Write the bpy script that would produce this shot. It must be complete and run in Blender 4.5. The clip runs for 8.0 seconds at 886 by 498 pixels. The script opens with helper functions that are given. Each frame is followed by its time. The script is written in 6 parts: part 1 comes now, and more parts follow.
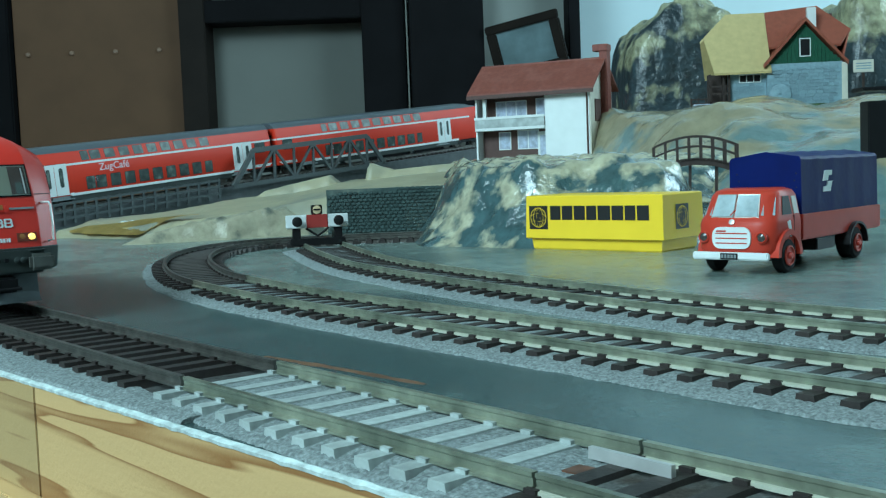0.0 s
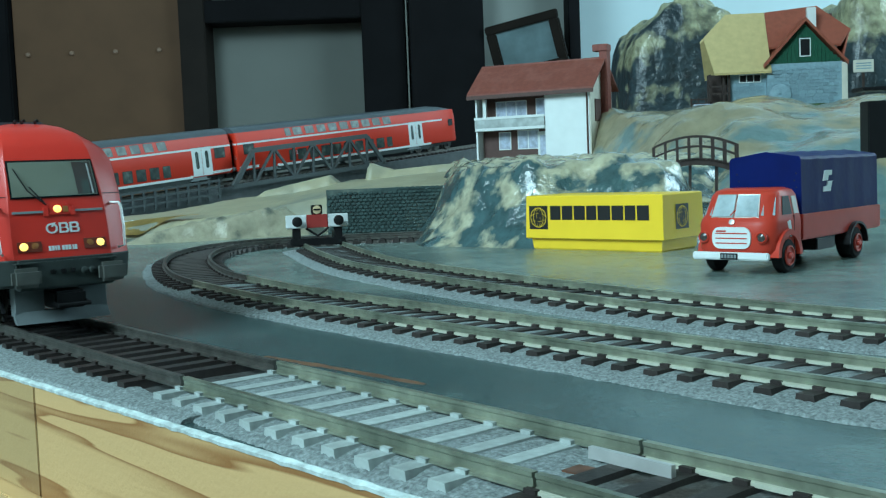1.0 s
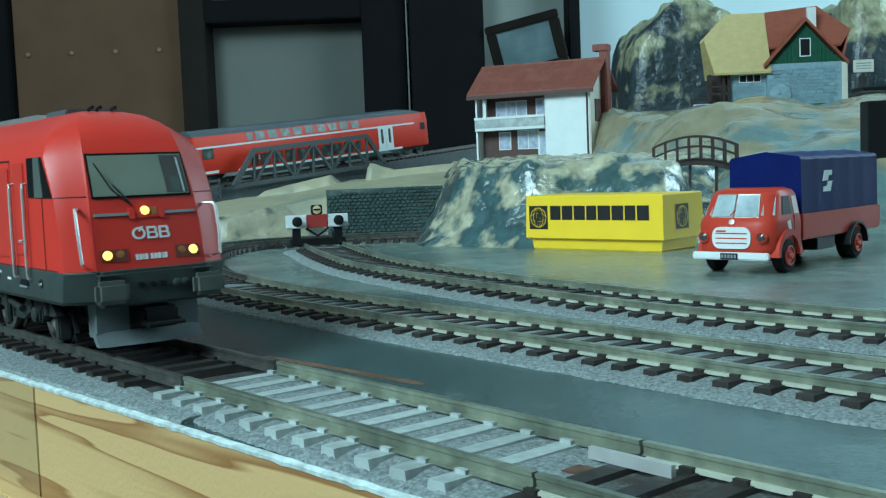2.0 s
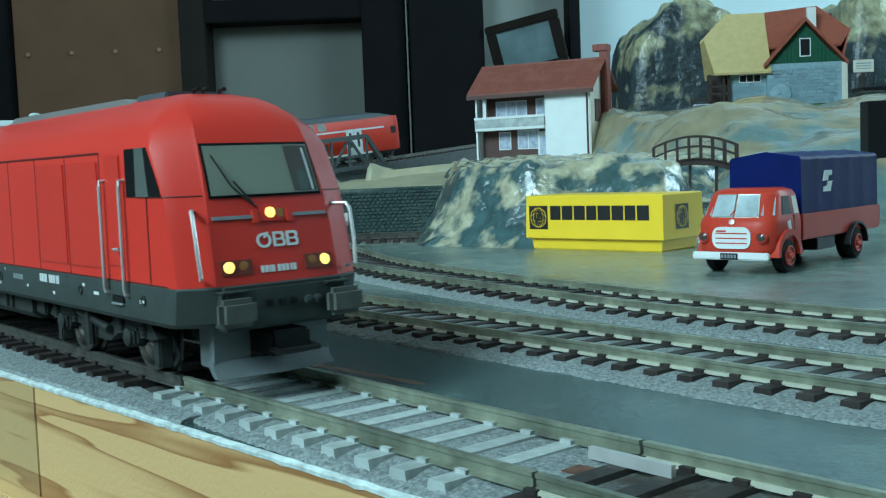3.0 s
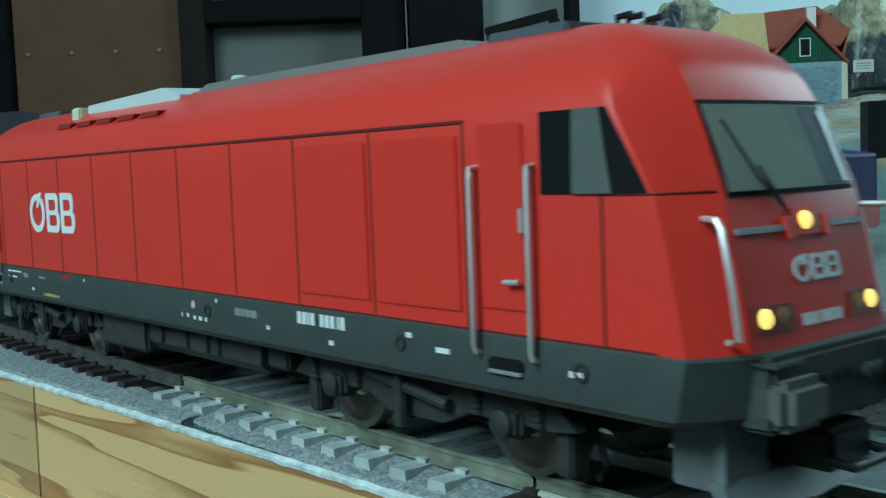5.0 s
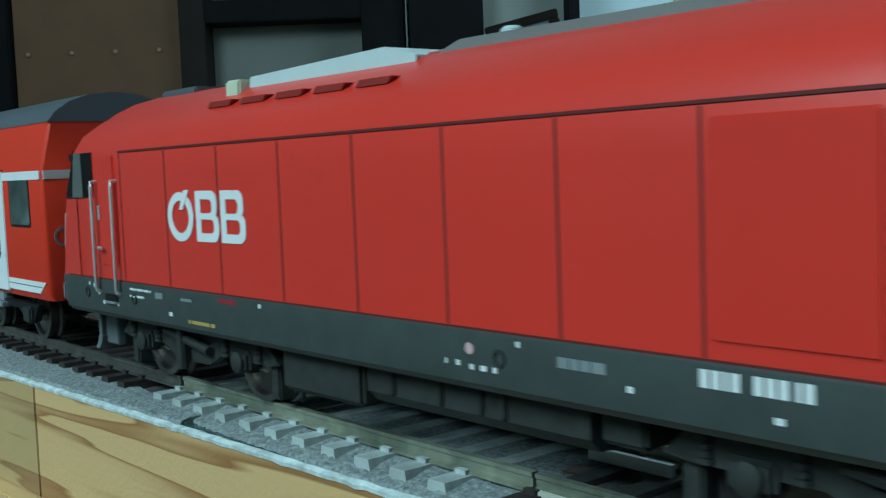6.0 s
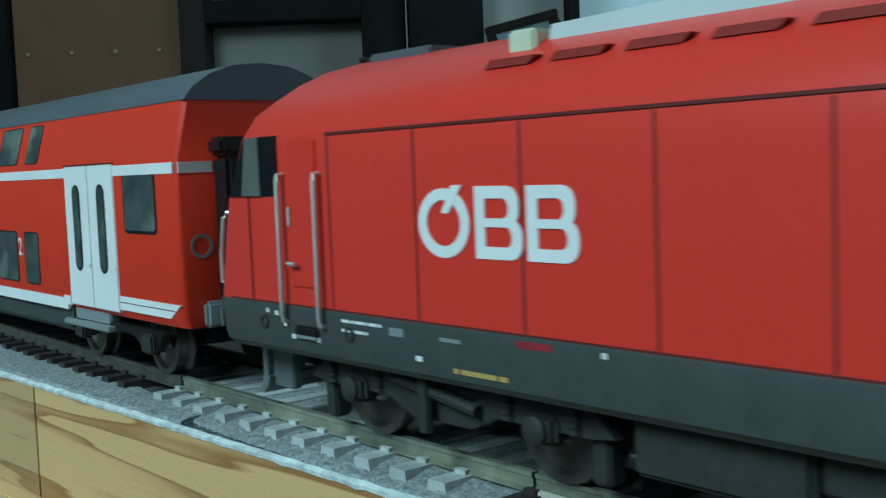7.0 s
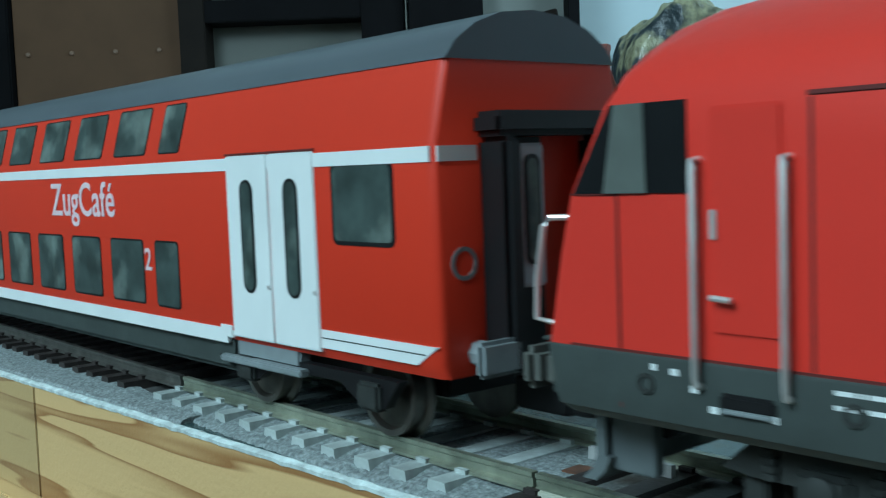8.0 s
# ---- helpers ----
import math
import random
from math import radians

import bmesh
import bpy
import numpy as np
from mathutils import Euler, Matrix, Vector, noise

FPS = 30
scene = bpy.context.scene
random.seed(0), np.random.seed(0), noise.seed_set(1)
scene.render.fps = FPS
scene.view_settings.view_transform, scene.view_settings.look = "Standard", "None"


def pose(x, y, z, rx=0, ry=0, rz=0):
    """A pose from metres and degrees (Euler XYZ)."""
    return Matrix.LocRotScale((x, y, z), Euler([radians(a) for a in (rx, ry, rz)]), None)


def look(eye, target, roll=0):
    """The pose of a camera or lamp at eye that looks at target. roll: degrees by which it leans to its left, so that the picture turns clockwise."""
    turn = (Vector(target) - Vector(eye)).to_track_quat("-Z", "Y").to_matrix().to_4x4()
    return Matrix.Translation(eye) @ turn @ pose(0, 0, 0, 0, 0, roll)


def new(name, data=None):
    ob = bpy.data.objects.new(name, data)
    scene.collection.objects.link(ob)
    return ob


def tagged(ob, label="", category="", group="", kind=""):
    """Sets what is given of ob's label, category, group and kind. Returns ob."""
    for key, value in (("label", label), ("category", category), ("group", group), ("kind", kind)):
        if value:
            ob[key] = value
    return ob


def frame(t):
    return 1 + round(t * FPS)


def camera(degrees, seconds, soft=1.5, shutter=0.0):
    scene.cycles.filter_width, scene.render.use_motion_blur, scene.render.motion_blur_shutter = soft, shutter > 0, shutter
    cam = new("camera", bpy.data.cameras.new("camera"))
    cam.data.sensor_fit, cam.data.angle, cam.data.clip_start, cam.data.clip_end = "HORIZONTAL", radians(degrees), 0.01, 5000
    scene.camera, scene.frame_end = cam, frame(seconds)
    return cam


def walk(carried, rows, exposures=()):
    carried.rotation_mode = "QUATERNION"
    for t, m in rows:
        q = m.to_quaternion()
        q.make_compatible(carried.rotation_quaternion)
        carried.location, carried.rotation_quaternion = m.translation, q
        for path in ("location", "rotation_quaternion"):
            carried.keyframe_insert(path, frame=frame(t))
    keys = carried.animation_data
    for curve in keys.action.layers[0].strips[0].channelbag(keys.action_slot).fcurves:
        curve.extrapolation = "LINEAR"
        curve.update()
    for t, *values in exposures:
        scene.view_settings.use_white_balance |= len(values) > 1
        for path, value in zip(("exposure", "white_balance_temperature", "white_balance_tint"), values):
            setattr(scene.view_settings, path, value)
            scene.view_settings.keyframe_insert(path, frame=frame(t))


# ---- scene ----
cam = camera(44.67, 8.0, soft=1.25, shutter=0.35)
EYE = Vector((0.0, -0.08989, 0.03631))
walk(cam, [(t, look(EYE, EYE + Vector((-0.73715, 0.67144, -0.07599)), -2.223)) for t in (0.0, 8.0)],
     exposures=[(0.0, 0.0, 5400, -11), (3.0, -0.05, 5400, -11), (4.5, -0.24, 5400, -11), (6.0, -0.46, 5400, -10), (7.0, -0.46, 5400, -9), (8.0, -0.3, 5400, -6)])

# ---- light ----
world = bpy.data.worlds.new("world")
scene.world = world
world.use_nodes = True
sky = world.node_tree.nodes.new("ShaderNodeTexSky")
sky.sky_type, sky.sun_disc, sky.sun_elevation, sky.sun_rotation = "NISHITA", False, radians(35), radians(200)
world.node_tree.links.new(sky.outputs[0], world.node_tree.nodes["Background"].inputs[0])
world.node_tree.nodes["Background"].inputs[1].default_value = 0.1

MM = 0.001
ROOM = pose(0, -0.08989, 0, 0, 0, 47.67)   # the room's axes: x to the right, y ahead, z up


def area_lamp(name, m, w, h, watts, color):
    data = bpy.data.lights.new(name, "AREA")
    data.shape, data.size, data.size_y, data.energy, data.color = "RECTANGLE", w, h, watts, color
    ob = new(name, data)
    ob.matrix_world = m
    return ob


area_lamp("window_daylight", ROOM @ look((-1.10, -0.87, 1.22), (-0.10, 0.55, 0.05)), 0.9, 0.8, 53.0, (0.84, 0.96, 1.0))
# added fill from the right for the back wall; no window known there
area_lamp("side_fill", ROOM @ look((1.52, 1.1, 0.75), (0.5, 1.9, 0.2)), 0.9, 0.9, 23, (0.84, 0.96, 1.0))


# ---- materials ----
def mat(name, color, rough=0.5, metal=0.0, vary=0.15, size=8.0, bump=0.0, bump_size=1.0, second=None, patch=20.0,
        edge=(0.45, 0.6), coat=0.0, each=0.0, emit=0.0, spec=0.5, climb=None):
    """A surface with grain of size mm, relief, patches of a second colour and a change from piece to piece."""
    m = bpy.data.materials.new(name)
    m.use_nodes = True
    nt = m.node_tree
    n, k = nt.nodes, nt.links
    b = n["Principled BSDF"]
    b.inputs["Roughness"].default_value, b.inputs["Metallic"].default_value = rough, metal
    b.inputs["Coat Weight"].default_value, b.inputs["Specular IOR Level"].default_value = coat, spec
    co = n.new("ShaderNodeTexCoord").outputs["Object"]

    def grain(mm, detail=4.0):
        t = n.new("ShaderNodeTexNoise")
        t.inputs["Scale"].default_value, t.inputs["Detail"].default_value = 1000.0 / mm, detail
        k.new(co, t.inputs["Vector"])
        return t.outputs["Fac"]
    fine = grain(size)
    ramp = n.new("ShaderNodeMapRange")
    ramp.inputs["From Min"].default_value, ramp.inputs["From Max"].default_value = 0.3, 0.7
    ramp.inputs["To Min"].default_value, ramp.inputs["To Max"].default_value = 1.0 - vary, 1.0 + vary
    k.new(fine, ramp.inputs["Value"])
    value = ramp.outputs[0]
    if each:
        info = n.new("ShaderNodeObjectInfo")
        r2 = n.new("ShaderNodeMapRange")
        r2.inputs["To Min"].default_value, r2.inputs["To Max"].default_value = 1.0 - each, 1.0 + each
        k.new(info.outputs["Random"], r2.inputs["Value"])
        mul = n.new("ShaderNodeMath")
        mul.operation = "MULTIPLY"
        k.new(value, mul.inputs[0]), k.new(r2.outputs[0], mul.inputs[1])
        value = mul.outputs[0]
    base = n.new("ShaderNodeRGB")
    base.outputs[0].default_value = (*color, 1)
    tone = base.outputs[0]
    if second:
        mix = n.new("ShaderNodeMix")
        mix.data_type = "RGBA"
        step = n.new("ShaderNodeMapRange")
        step.inputs["From Min"].default_value, step.inputs["From Max"].default_value = edge
        spots = grain(patch, 6.0)
        if climb:   # the second colour's share changes along an axis: from, to, share at both
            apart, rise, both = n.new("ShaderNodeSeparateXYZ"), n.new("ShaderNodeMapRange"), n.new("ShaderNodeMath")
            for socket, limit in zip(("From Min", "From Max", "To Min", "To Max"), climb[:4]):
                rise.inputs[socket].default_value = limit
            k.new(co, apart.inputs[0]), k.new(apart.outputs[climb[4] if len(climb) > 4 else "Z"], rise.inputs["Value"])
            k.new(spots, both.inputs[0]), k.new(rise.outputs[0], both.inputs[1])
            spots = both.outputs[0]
        k.new(spots, step.inputs["Value"])
        k.new(step.outputs[0], mix.inputs["Factor"])
        k.new(tone, mix.inputs["A"])
        mix.inputs["B"].default_value = (*second, 1)
        tone = mix.outputs["Result"]
    scale = n.new("ShaderNodeVectorMath")
    scale.operation = "SCALE"
    k.new(tone, scale.inputs[0]), k.new(value, scale.inputs["Scale"])
    k.new(scale.outputs[0], b.inputs["Base Color"])
    if bump:
        bp = n.new("ShaderNodeBump")
        bp.inputs["Strength"].default_value, bp.inputs["Distance"].default_value = bump, 0.0004 * bump_size
        k.new(grain(bump_size), bp.inputs["Height"])
        k.new(bp.outputs[0], b.inputs["Normal"])
    if emit:
        b.inputs["Emission Color"].default_value, b.inputs["Emission Strength"].default_value = (*color, 1), emit
    return m


def glass(name, tint=(0.8, 0.9, 0.9)):
    m = bpy.data.materials.new(name)
    m.use_nodes = True
    n, k = m.node_tree.nodes, m.node_tree.links
    n.remove(n["Principled BSDF"])
    see, gloss, mix = n.new("ShaderNodeBsdfTransparent"), n.new("ShaderNodeBsdfGlossy"), n.new("ShaderNodeMixShader")
    see.inputs[0].default_value = (*tint, 1)
    gloss.inputs["Roughness"].default_value = 0.05
    mix.inputs[0].default_value = 0.07
    k.new(see.outputs[0], mix.inputs[1]), k.new(gloss.outputs[0], mix.inputs[2])
    k.new(mix.outputs[0], n["Material Output"].inputs[0])
    return m


def wood(name, light, dark):
    """Plywood with long flowing bands of grain along x."""
    m = mat(name, light, 0.55, 0, 0.08, 1.2, 0.3, 0.8)
    n, k = m.node_tree.nodes, m.node_tree.links
    b = n["Principled BSDF"]
    co = n.new("ShaderNodeTexCoord")
    st = n.new("ShaderNodeMapping")
    st.inputs["Scale"].default_value = (6, 6, 110)
    k.new(co.outputs["Object"], st.inputs["Vector"])
    w = n.new("ShaderNodeTexNoise")
    w.inputs["Scale"].default_value, w.inputs["Detail"].default_value, w.inputs["Distortion"].default_value = 1.0, 3.0, 0.3
    k.new(st.outputs[0], w.inputs["Vector"])
    sc = n.new("ShaderNodeMath")
    sc.operation = "MULTIPLY"
    sc.inputs[1].default_value = 5.5
    k.new(w.outputs["Fac"], sc.inputs[0])
    fr = n.new("ShaderNodeMath")
    fr.operation = "FRACT"
    k.new(sc.outputs[0], fr.inputs[0])
    ramp = n.new("ShaderNodeValToRGB")
    e = ramp.color_ramp.elements
    e[0].position, e[0].color = 0.0, (*light, 1)
    e[1].position, e[1].color = 1.0, (*light, 1)
    for pos, c in ((0.4, light), (0.62, [0.7 * a + 0.3 * d for a, d in zip(light, dark)]), (0.86, dark), (0.92, light)):
        el = e.new(pos)
        el.color = (*c, 1)
    k.new(fr.outputs[0], ramp.inputs[0])
    k.new(ramp.outputs[0], b.inputs["Base Color"])
    return m


# turns to the paler second colour between y = 50 mm and 120 mm
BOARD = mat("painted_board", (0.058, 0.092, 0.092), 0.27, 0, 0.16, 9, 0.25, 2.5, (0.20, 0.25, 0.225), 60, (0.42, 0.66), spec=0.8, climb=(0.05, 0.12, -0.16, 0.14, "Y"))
PLY = wood("plywood", (0.62, 0.42, 0.19), (0.29, 0.14, 0.045))
WHITE_EDGE = mat("white_edge_paint", (0.60, 0.68, 0.67), 0.6, 0, 0.3, 2, 0.6, 1.2)
BALLAST = mat("ballast", (0.25, 0.28, 0.28), 0.9, 0, 0.35, 0.5, 0.8, 0.9, (0.16, 0.18, 0.182), 0.8, (0.42, 0.66), spec=0.25)
SLEEPER = mat("sleeper_brown", (0.028, 0.022, 0.02), 0.55, 0, 0.3, 1.5, 0.3, 0.6, each=0.25)
SLEEPER_GREY = mat("sleeper_grey", (0.38, 0.42, 0.41), 0.75, 0, 0.15, 1.5, 0.3, 0.6, each=0.12)
RAIL = mat("rail_brass", (0.35, 0.37, 0.285), 0.30, 0.5, 0.25, 3, 0.15, 2, (0.20, 0.22, 0.17), 15, (0.4, 0.6))
RAIL_DARK = mat("rail_weathered", (0.16, 0.155, 0.14), 0.4, 0.7, 0.3, 3, 0.1, 2)
LOCO_RED = mat("loco_red", (0.58, 0.034, 0.022), 0.33, 0, 0.03, 30, 0.05, 1.5)
COACH_RED = mat("coach_red", (0.58, 0.036, 0.014), 0.42, 0, 0.04, 30, spec=0.32)
GROOVE = mat("panel_joint", (0.10, 0.012, 0.01), 0.6, 0, 0.1, 3)
SKIRT_GREY = mat("underframe_grey", (0.046, 0.056, 0.053), 0.55, 0, 0.12, 4, 0.1, 1, spec=0.3)
BOGIE_GREY = mat("bogie_grey", (0.032, 0.035, 0.033), 0.6, 0, 0.2, 2, 0.2, 0.6, spec=0.25)
WHEEL_STEEL = mat("wheel_steel", (0.13, 0.12, 0.105), 0.32, 0.8, 0.25, 3)
SLOT_RED = mat("slot_red", (0.22, 0.018, 0.012), 0.6, 0, 0.1, 3)
PLOUGH = mat("plough_blue_grey", (0.13, 0.15, 0.155), 0.5, 0, 0.1, 3)
# the shine along the rail foot, put into a pale base colour
RAIL_FOOT_SHINE = mat("rail_foot_shine", (0.54, 0.55, 0.45), 0.4, 0.2, 0.12, 3)
PLOUGH_GREY = mat("plough_grey", (0.22, 0.25, 0.26), 0.5, 0, 0.1, 3)
BUFFER_GREY = mat("buffer_grey", (0.10, 0.105, 0.095), 0.5, 0, 0.15, 3)
ROOF_GREY = mat("roof_grey", (0.085, 0.10, 0.115), 0.33, 0, 0.06, 20)
HATCH_GREY = mat("hatch_grey", (0.19, 0.20, 0.195), 0.3, 0, 0.08, 12)
HOOD = mat("pale_roof_hood", (0.52, 0.62, 0.62), 0.5, 0, 0.05, 6)
STEEL = mat("bright_steel", (0.66, 0.66, 0.65), 0.38, 0.6, 0.1, 4)
WHITE = mat("white_paint", (0.74, 0.78, 0.78), 0.4, 0, 0.04, 10)
BLACK = mat("black_plastic", (0.009, 0.009, 0.010), 0.45, 0, 0.1, 5, spec=0.3)
BEIGE = mat("cab_blind", (0.30, 0.26, 0.20), 0.7, 0, 0.08, 6)
SEATS = mat("coach_interior", (0.12, 0.17, 0.16), 0.7, 0, 0.25, 6)
LAMP = mat("lamp_glow", (1.0, 0.60, 0.13), 0.3, 0, 0.02, 5, emit=1.8)
LAMP_OFF = mat("lamp_amber", (0.35, 0.16, 0.05), 0.3, 0, 0.1, 1)
WINDOW_BLACK = mat("window_black", (0.006, 0.007, 0.008), 0.7, 0, 0.1, 5, spec=0.12)
STAIN = mat("rust_stain", (0.16, 0.085, 0.045), 0.4, 0, 0.3, 6)
GLASS = glass("window_glass")
YELLOW = mat("yellow_plastic", (0.88, 0.62, 0.03), 0.36, 0, 0.03, 15)
PRINT = mat("black_print", (0.012, 0.012, 0.012), 0.5, 0, 0.1, 2)
TRUCK_RED = mat("truck_red", (0.46, 0.045, 0.025), 0.4, 0, 0.05, 8, spec=0.25)
TARP = mat("blue_tarp", (0.004, 0.010, 0.095), 0.5, 0, 0.10, 8, 0.08, 3, spec=0.12)
TYRE = mat("tyre_rubber", (0.014, 0.014, 0.014), 0.75, 0, 0.15, 1, spec=0.2)
HUB_RED = mat("hub_red", (0.50, 0.05, 0.03), 0.4, 0, 0.1, 2)
ROCK = mat("painted_rock", (0.42, 0.41, 0.29), 0.16, 0, 0.3, 7, 0.9, 7, (0.055, 0.098, 0.105), 15, (0.45, 0.56), coat=0.6, climb=(0.026, 0.040, 0.05, -0.12))
ROCK_DARK = mat("dark_rock", (0.028, 0.042, 0.050), 0.36, 0, 0.45, 9, 1.0, 8, (0.30, 0.30, 0.19), 42, (0.46, 0.54), coat=0.12, climb=(0.11, 0.185, -0.13, 0.14))
SAND = mat("sand_paint", (0.36, 0.335, 0.22), 0.45, 0, 0.08, 12, 0.3, 3, (0.24, 0.245, 0.19), 50, (0.5, 0.65))
OCHRE = mat("ochre_paint", (0.45, 0.33, 0.10), 0.5, 0, 0.12, 8)
GREY_LAND = mat("grey_roadbed", (0.07, 0.078, 0.082), 0.6, 0, 0.2, 6, 0.3, 2)
WALL_STONE = mat("embossed_wall", (0.055, 0.085, 0.082), 0.35, 0, 0.25, 5, 0.3, 2, (0.20, 0.22, 0.18), 40, (0.52, 0.7), each=0.2)
STONE_BLUE = mat("station_stone", (0.22, 0.31, 0.36), 0.6, 0, 0.15, 3, 0.3, 1, each=0.16)
GIRDER = mat("bridge_grey", (0.065, 0.076, 0.078), 0.5, 0, 0.1, 5)
BROWN_WOOD = mat("brown_timber", (0.035, 0.022, 0.018), 0.6, 0, 0.25, 3)
PLASTER = mat("house_plaster", (0.60, 0.58, 0.50), 0.6, 0, 0.06, 8)
WHITE_WALL = mat("house_white", (0.78, 0.82, 0.83), 0.5, 0, 0.03, 10)
BROWN_WALL = mat("house_brown", (0.085, 0.045, 0.038), 0.6, 0, 0.12, 3)
ROOF_RED = mat("roof_red", (0.20, 0.060, 0.042), 0.55, 0, 0.12, 3, 0.3, 1, (0.24, 0.085, 0.065), 14, (0.45, 0.65))
BRICK_RED = mat("chimney_brick", (0.19, 0.05, 0.035), 0.6, 0, 0.15, 2, 0.3, 1)
ROOF_CREAM = mat("roof_cream", (0.52, 0.42, 0.19), 0.6, 0, 0.08, 5)
ROOF_RUST = mat("roof_rust", (0.25, 0.065, 0.035), 0.6, 0, 0.12, 4)
GREEN_BOARD = mat("green_boards", (0.015, 0.075, 0.04), 0.5, 0, 0.15, 3)
PANE = mat("curtained_pane", (0.45, 0.50, 0.62), 0.25, 0, 0.25, 3)
ROOM_WALL = mat("room_wall", (0.52, 0.62, 0.66), 0.8, 0, 0.04, 200)
GREY_WALL = mat("grey_wall", (0.24, 0.26, 0.245), 0.8, 0, 0.05, 200)
BROWN_DOOR = mat("brown_board", (0.105, 0.060, 0.033), 0.7, 0, 0.08, 60, spec=0.2)
DARK_WOOD = mat("dark_wood", (0.005, 0.005, 0.006), 0.75, 0, 0.2, 60, spec=0.1)
DARK_BROWN = mat("dark_brown_wood", (0.013, 0.010, 0.008), 0.7, 0, 0.2, 60, spec=0.15)
PALE_PANEL = mat("pale_panel", (0.145, 0.155, 0.142), 0.8, 0, 0.04, 120)
FLOOR = mat("room_floor", (0.22, 0.15, 0.09), 0.5, 0, 0.15, 90)
CEILING = mat("ceiling_paint", (0.45, 0.44, 0.40), 0.8, 0, 0.03, 200)
GRASS = mat("model_turf", (0.06, 0.10, 0.045), 0.9, 0, 0.4, 1.5, 0.8, 1)


# ---- mesh helpers, in millimetres ----
def part(name, bm, material, parent=None, label="", m=None, smooth=35):
    bmesh.ops.recalc_face_normals(bm, faces=bm.faces)
    me = bpy.data.meshes.new(name)
    bm.to_mesh(me)
    bm.free()
    me.transform(Matrix.Scale(MM, 4))
    me.materials.append(material)
    if smooth:
        me.shade_smooth()
        me.set_sharp_from_angle(angle=radians(smooth))
    ob = new(name, me)
    ob.parent = parent
    if m is not None:
        ob.matrix_local = m
    if label:
        tagged(ob, label)
    return ob


def thing(name, label, category, m=None, group="", kind=""):
    ob = new(name)
    ob.empty_display_size = 0.01
    if m is not None:
        ob.matrix_basis = m
    return tagged(ob, label, category, group, kind)


def mm(x, y, z=0, rx=0, ry=0, rz=0):
    return pose(x * MM, y * MM, z * MM, rx, ry, rz)


def box(bm, x0, x1, y0, y1, z0, z1, bevel=0.0, turn=None):
    made = bmesh.ops.create_cube(bm, size=1.0)["verts"]
    for v in made:
        v.co = Vector((x0 + (v.co.x + 0.5) * (x1 - x0), y0 + (v.co.y + 0.5) * (y1 - y0), z0 + (v.co.z + 0.5) * (z1 - z0)))
    if bevel:
        edges = list({e for v in made for e in v.link_edges})
        out = bmesh.ops.bevel(bm, geom=edges, offset=bevel, segments=2, affect="EDGES")
        made = list({v for f in out["faces"] for v in f.verts} | {v for v in made if v.is_valid})
    if turn is not None:
        bmesh.ops.transform(bm, matrix=turn, verts=[v for v in made if v.is_valid])
    return bm


def boxed(*a, **k):
    return box(bmesh.new(), *a, **k)


def loft(bm, loops, caps=True, closed=True):
    rows = [[bm.verts.new(p) for p in loop] for loop in loops]
    n = len(rows[0])
    for a, b in zip(rows, rows[1:]):
        for i in range(n if closed else n - 1):
            j = (i + 1) % n
            bm.faces.new((a[i], a[j], b[j], b[i]))
    if caps:
        bm.faces.new(rows[0]), bm.faces.new(rows[-1])
    return bm


def prism(bm, outline, a, b, axis="y"):
    """A flat outline drawn out from a to b along an axis."""
    put = {"x": lambda u, v, w: (w, u, v), "y": lambda u, v, w: (u, w, v), "z": lambda u, v, w: (u, v, w)}[axis]
    return loft(bm, [[put(u, v, w) for u, v in outline] for w in (a, b)])


def tube(bm, points, r, n=8):
    pts = [Vector(q) for q in points]
    loops = []
    for i, q in enumerate(pts):
        d = (pts[min(i + 1, len(pts) - 1)] - pts[max(i - 1, 0)]).normalized()
        side = d.cross(Vector((0.31, 0.17, 0.93)) if abs(d.z) < 0.9 else Vector((1, 0.1, 0))).normalized()
        up = d.cross(side)
        loops.append([q + r * (side * math.cos(2 * math.pi * j / n) + up * math.sin(2 * math.pi * j / n)) for j in range(n)])
    return loft(bm, loops)


def disc(bm, centre, axis, profile, n=24):
    """A turned body: profile of (radius, along) about an axis through centre."""
    c, a = Vector(centre), Vector(axis).normalized()
    side = a.orthogonal().normalized()
    up = a.cross(side)
    return loft(bm, [[c + a * h + r * (side * math.cos(2 * math.pi * j / n) + up * math.sin(2 * math.pi * j / n)) for j in range(n)] for r, h in profile])


def curve_points(knots, step):
    """Evenly spaced points (x, y, heading) on a smooth curve through the knots."""
    k = [Vector((*q, 0)) for q in knots]
    k = [2 * k[0] - k[1], *k, 2 * k[-1] - k[-2]]
    fine = []
    for a, b, c, d in zip(k, k[1:], k[2:], k[3:]):
        for i in range(24):
            t = i / 24
            fine.append(0.5 * (2 * b + (c - a) * t + (2 * a - 5 * b + 4 * c - d) * t * t + (3 * b - a - 3 * c + d) * t ** 3))
    fine.append(k[-2])
    along = np.concatenate([[0], np.cumsum([(q - p).length for p, q in zip(fine, fine[1:])])])
    xs, ys = [q.x for q in fine], [q.y for q in fine]
    s = np.arange(0, along[-1], step)
    x, y = np.interp(s, along, xs), np.interp(s, along, ys)
    h = np.arctan2(np.gradient(y), np.gradient(x))
    return [(float(a), float(b), float(c)) for a, b, c in zip(x, y, h)]


def rough(p, size, seed=0.0):
    return noise.noise(Vector((p[0] / size + seed, p[1] / size - seed, p[2] / size + 2 * seed)))


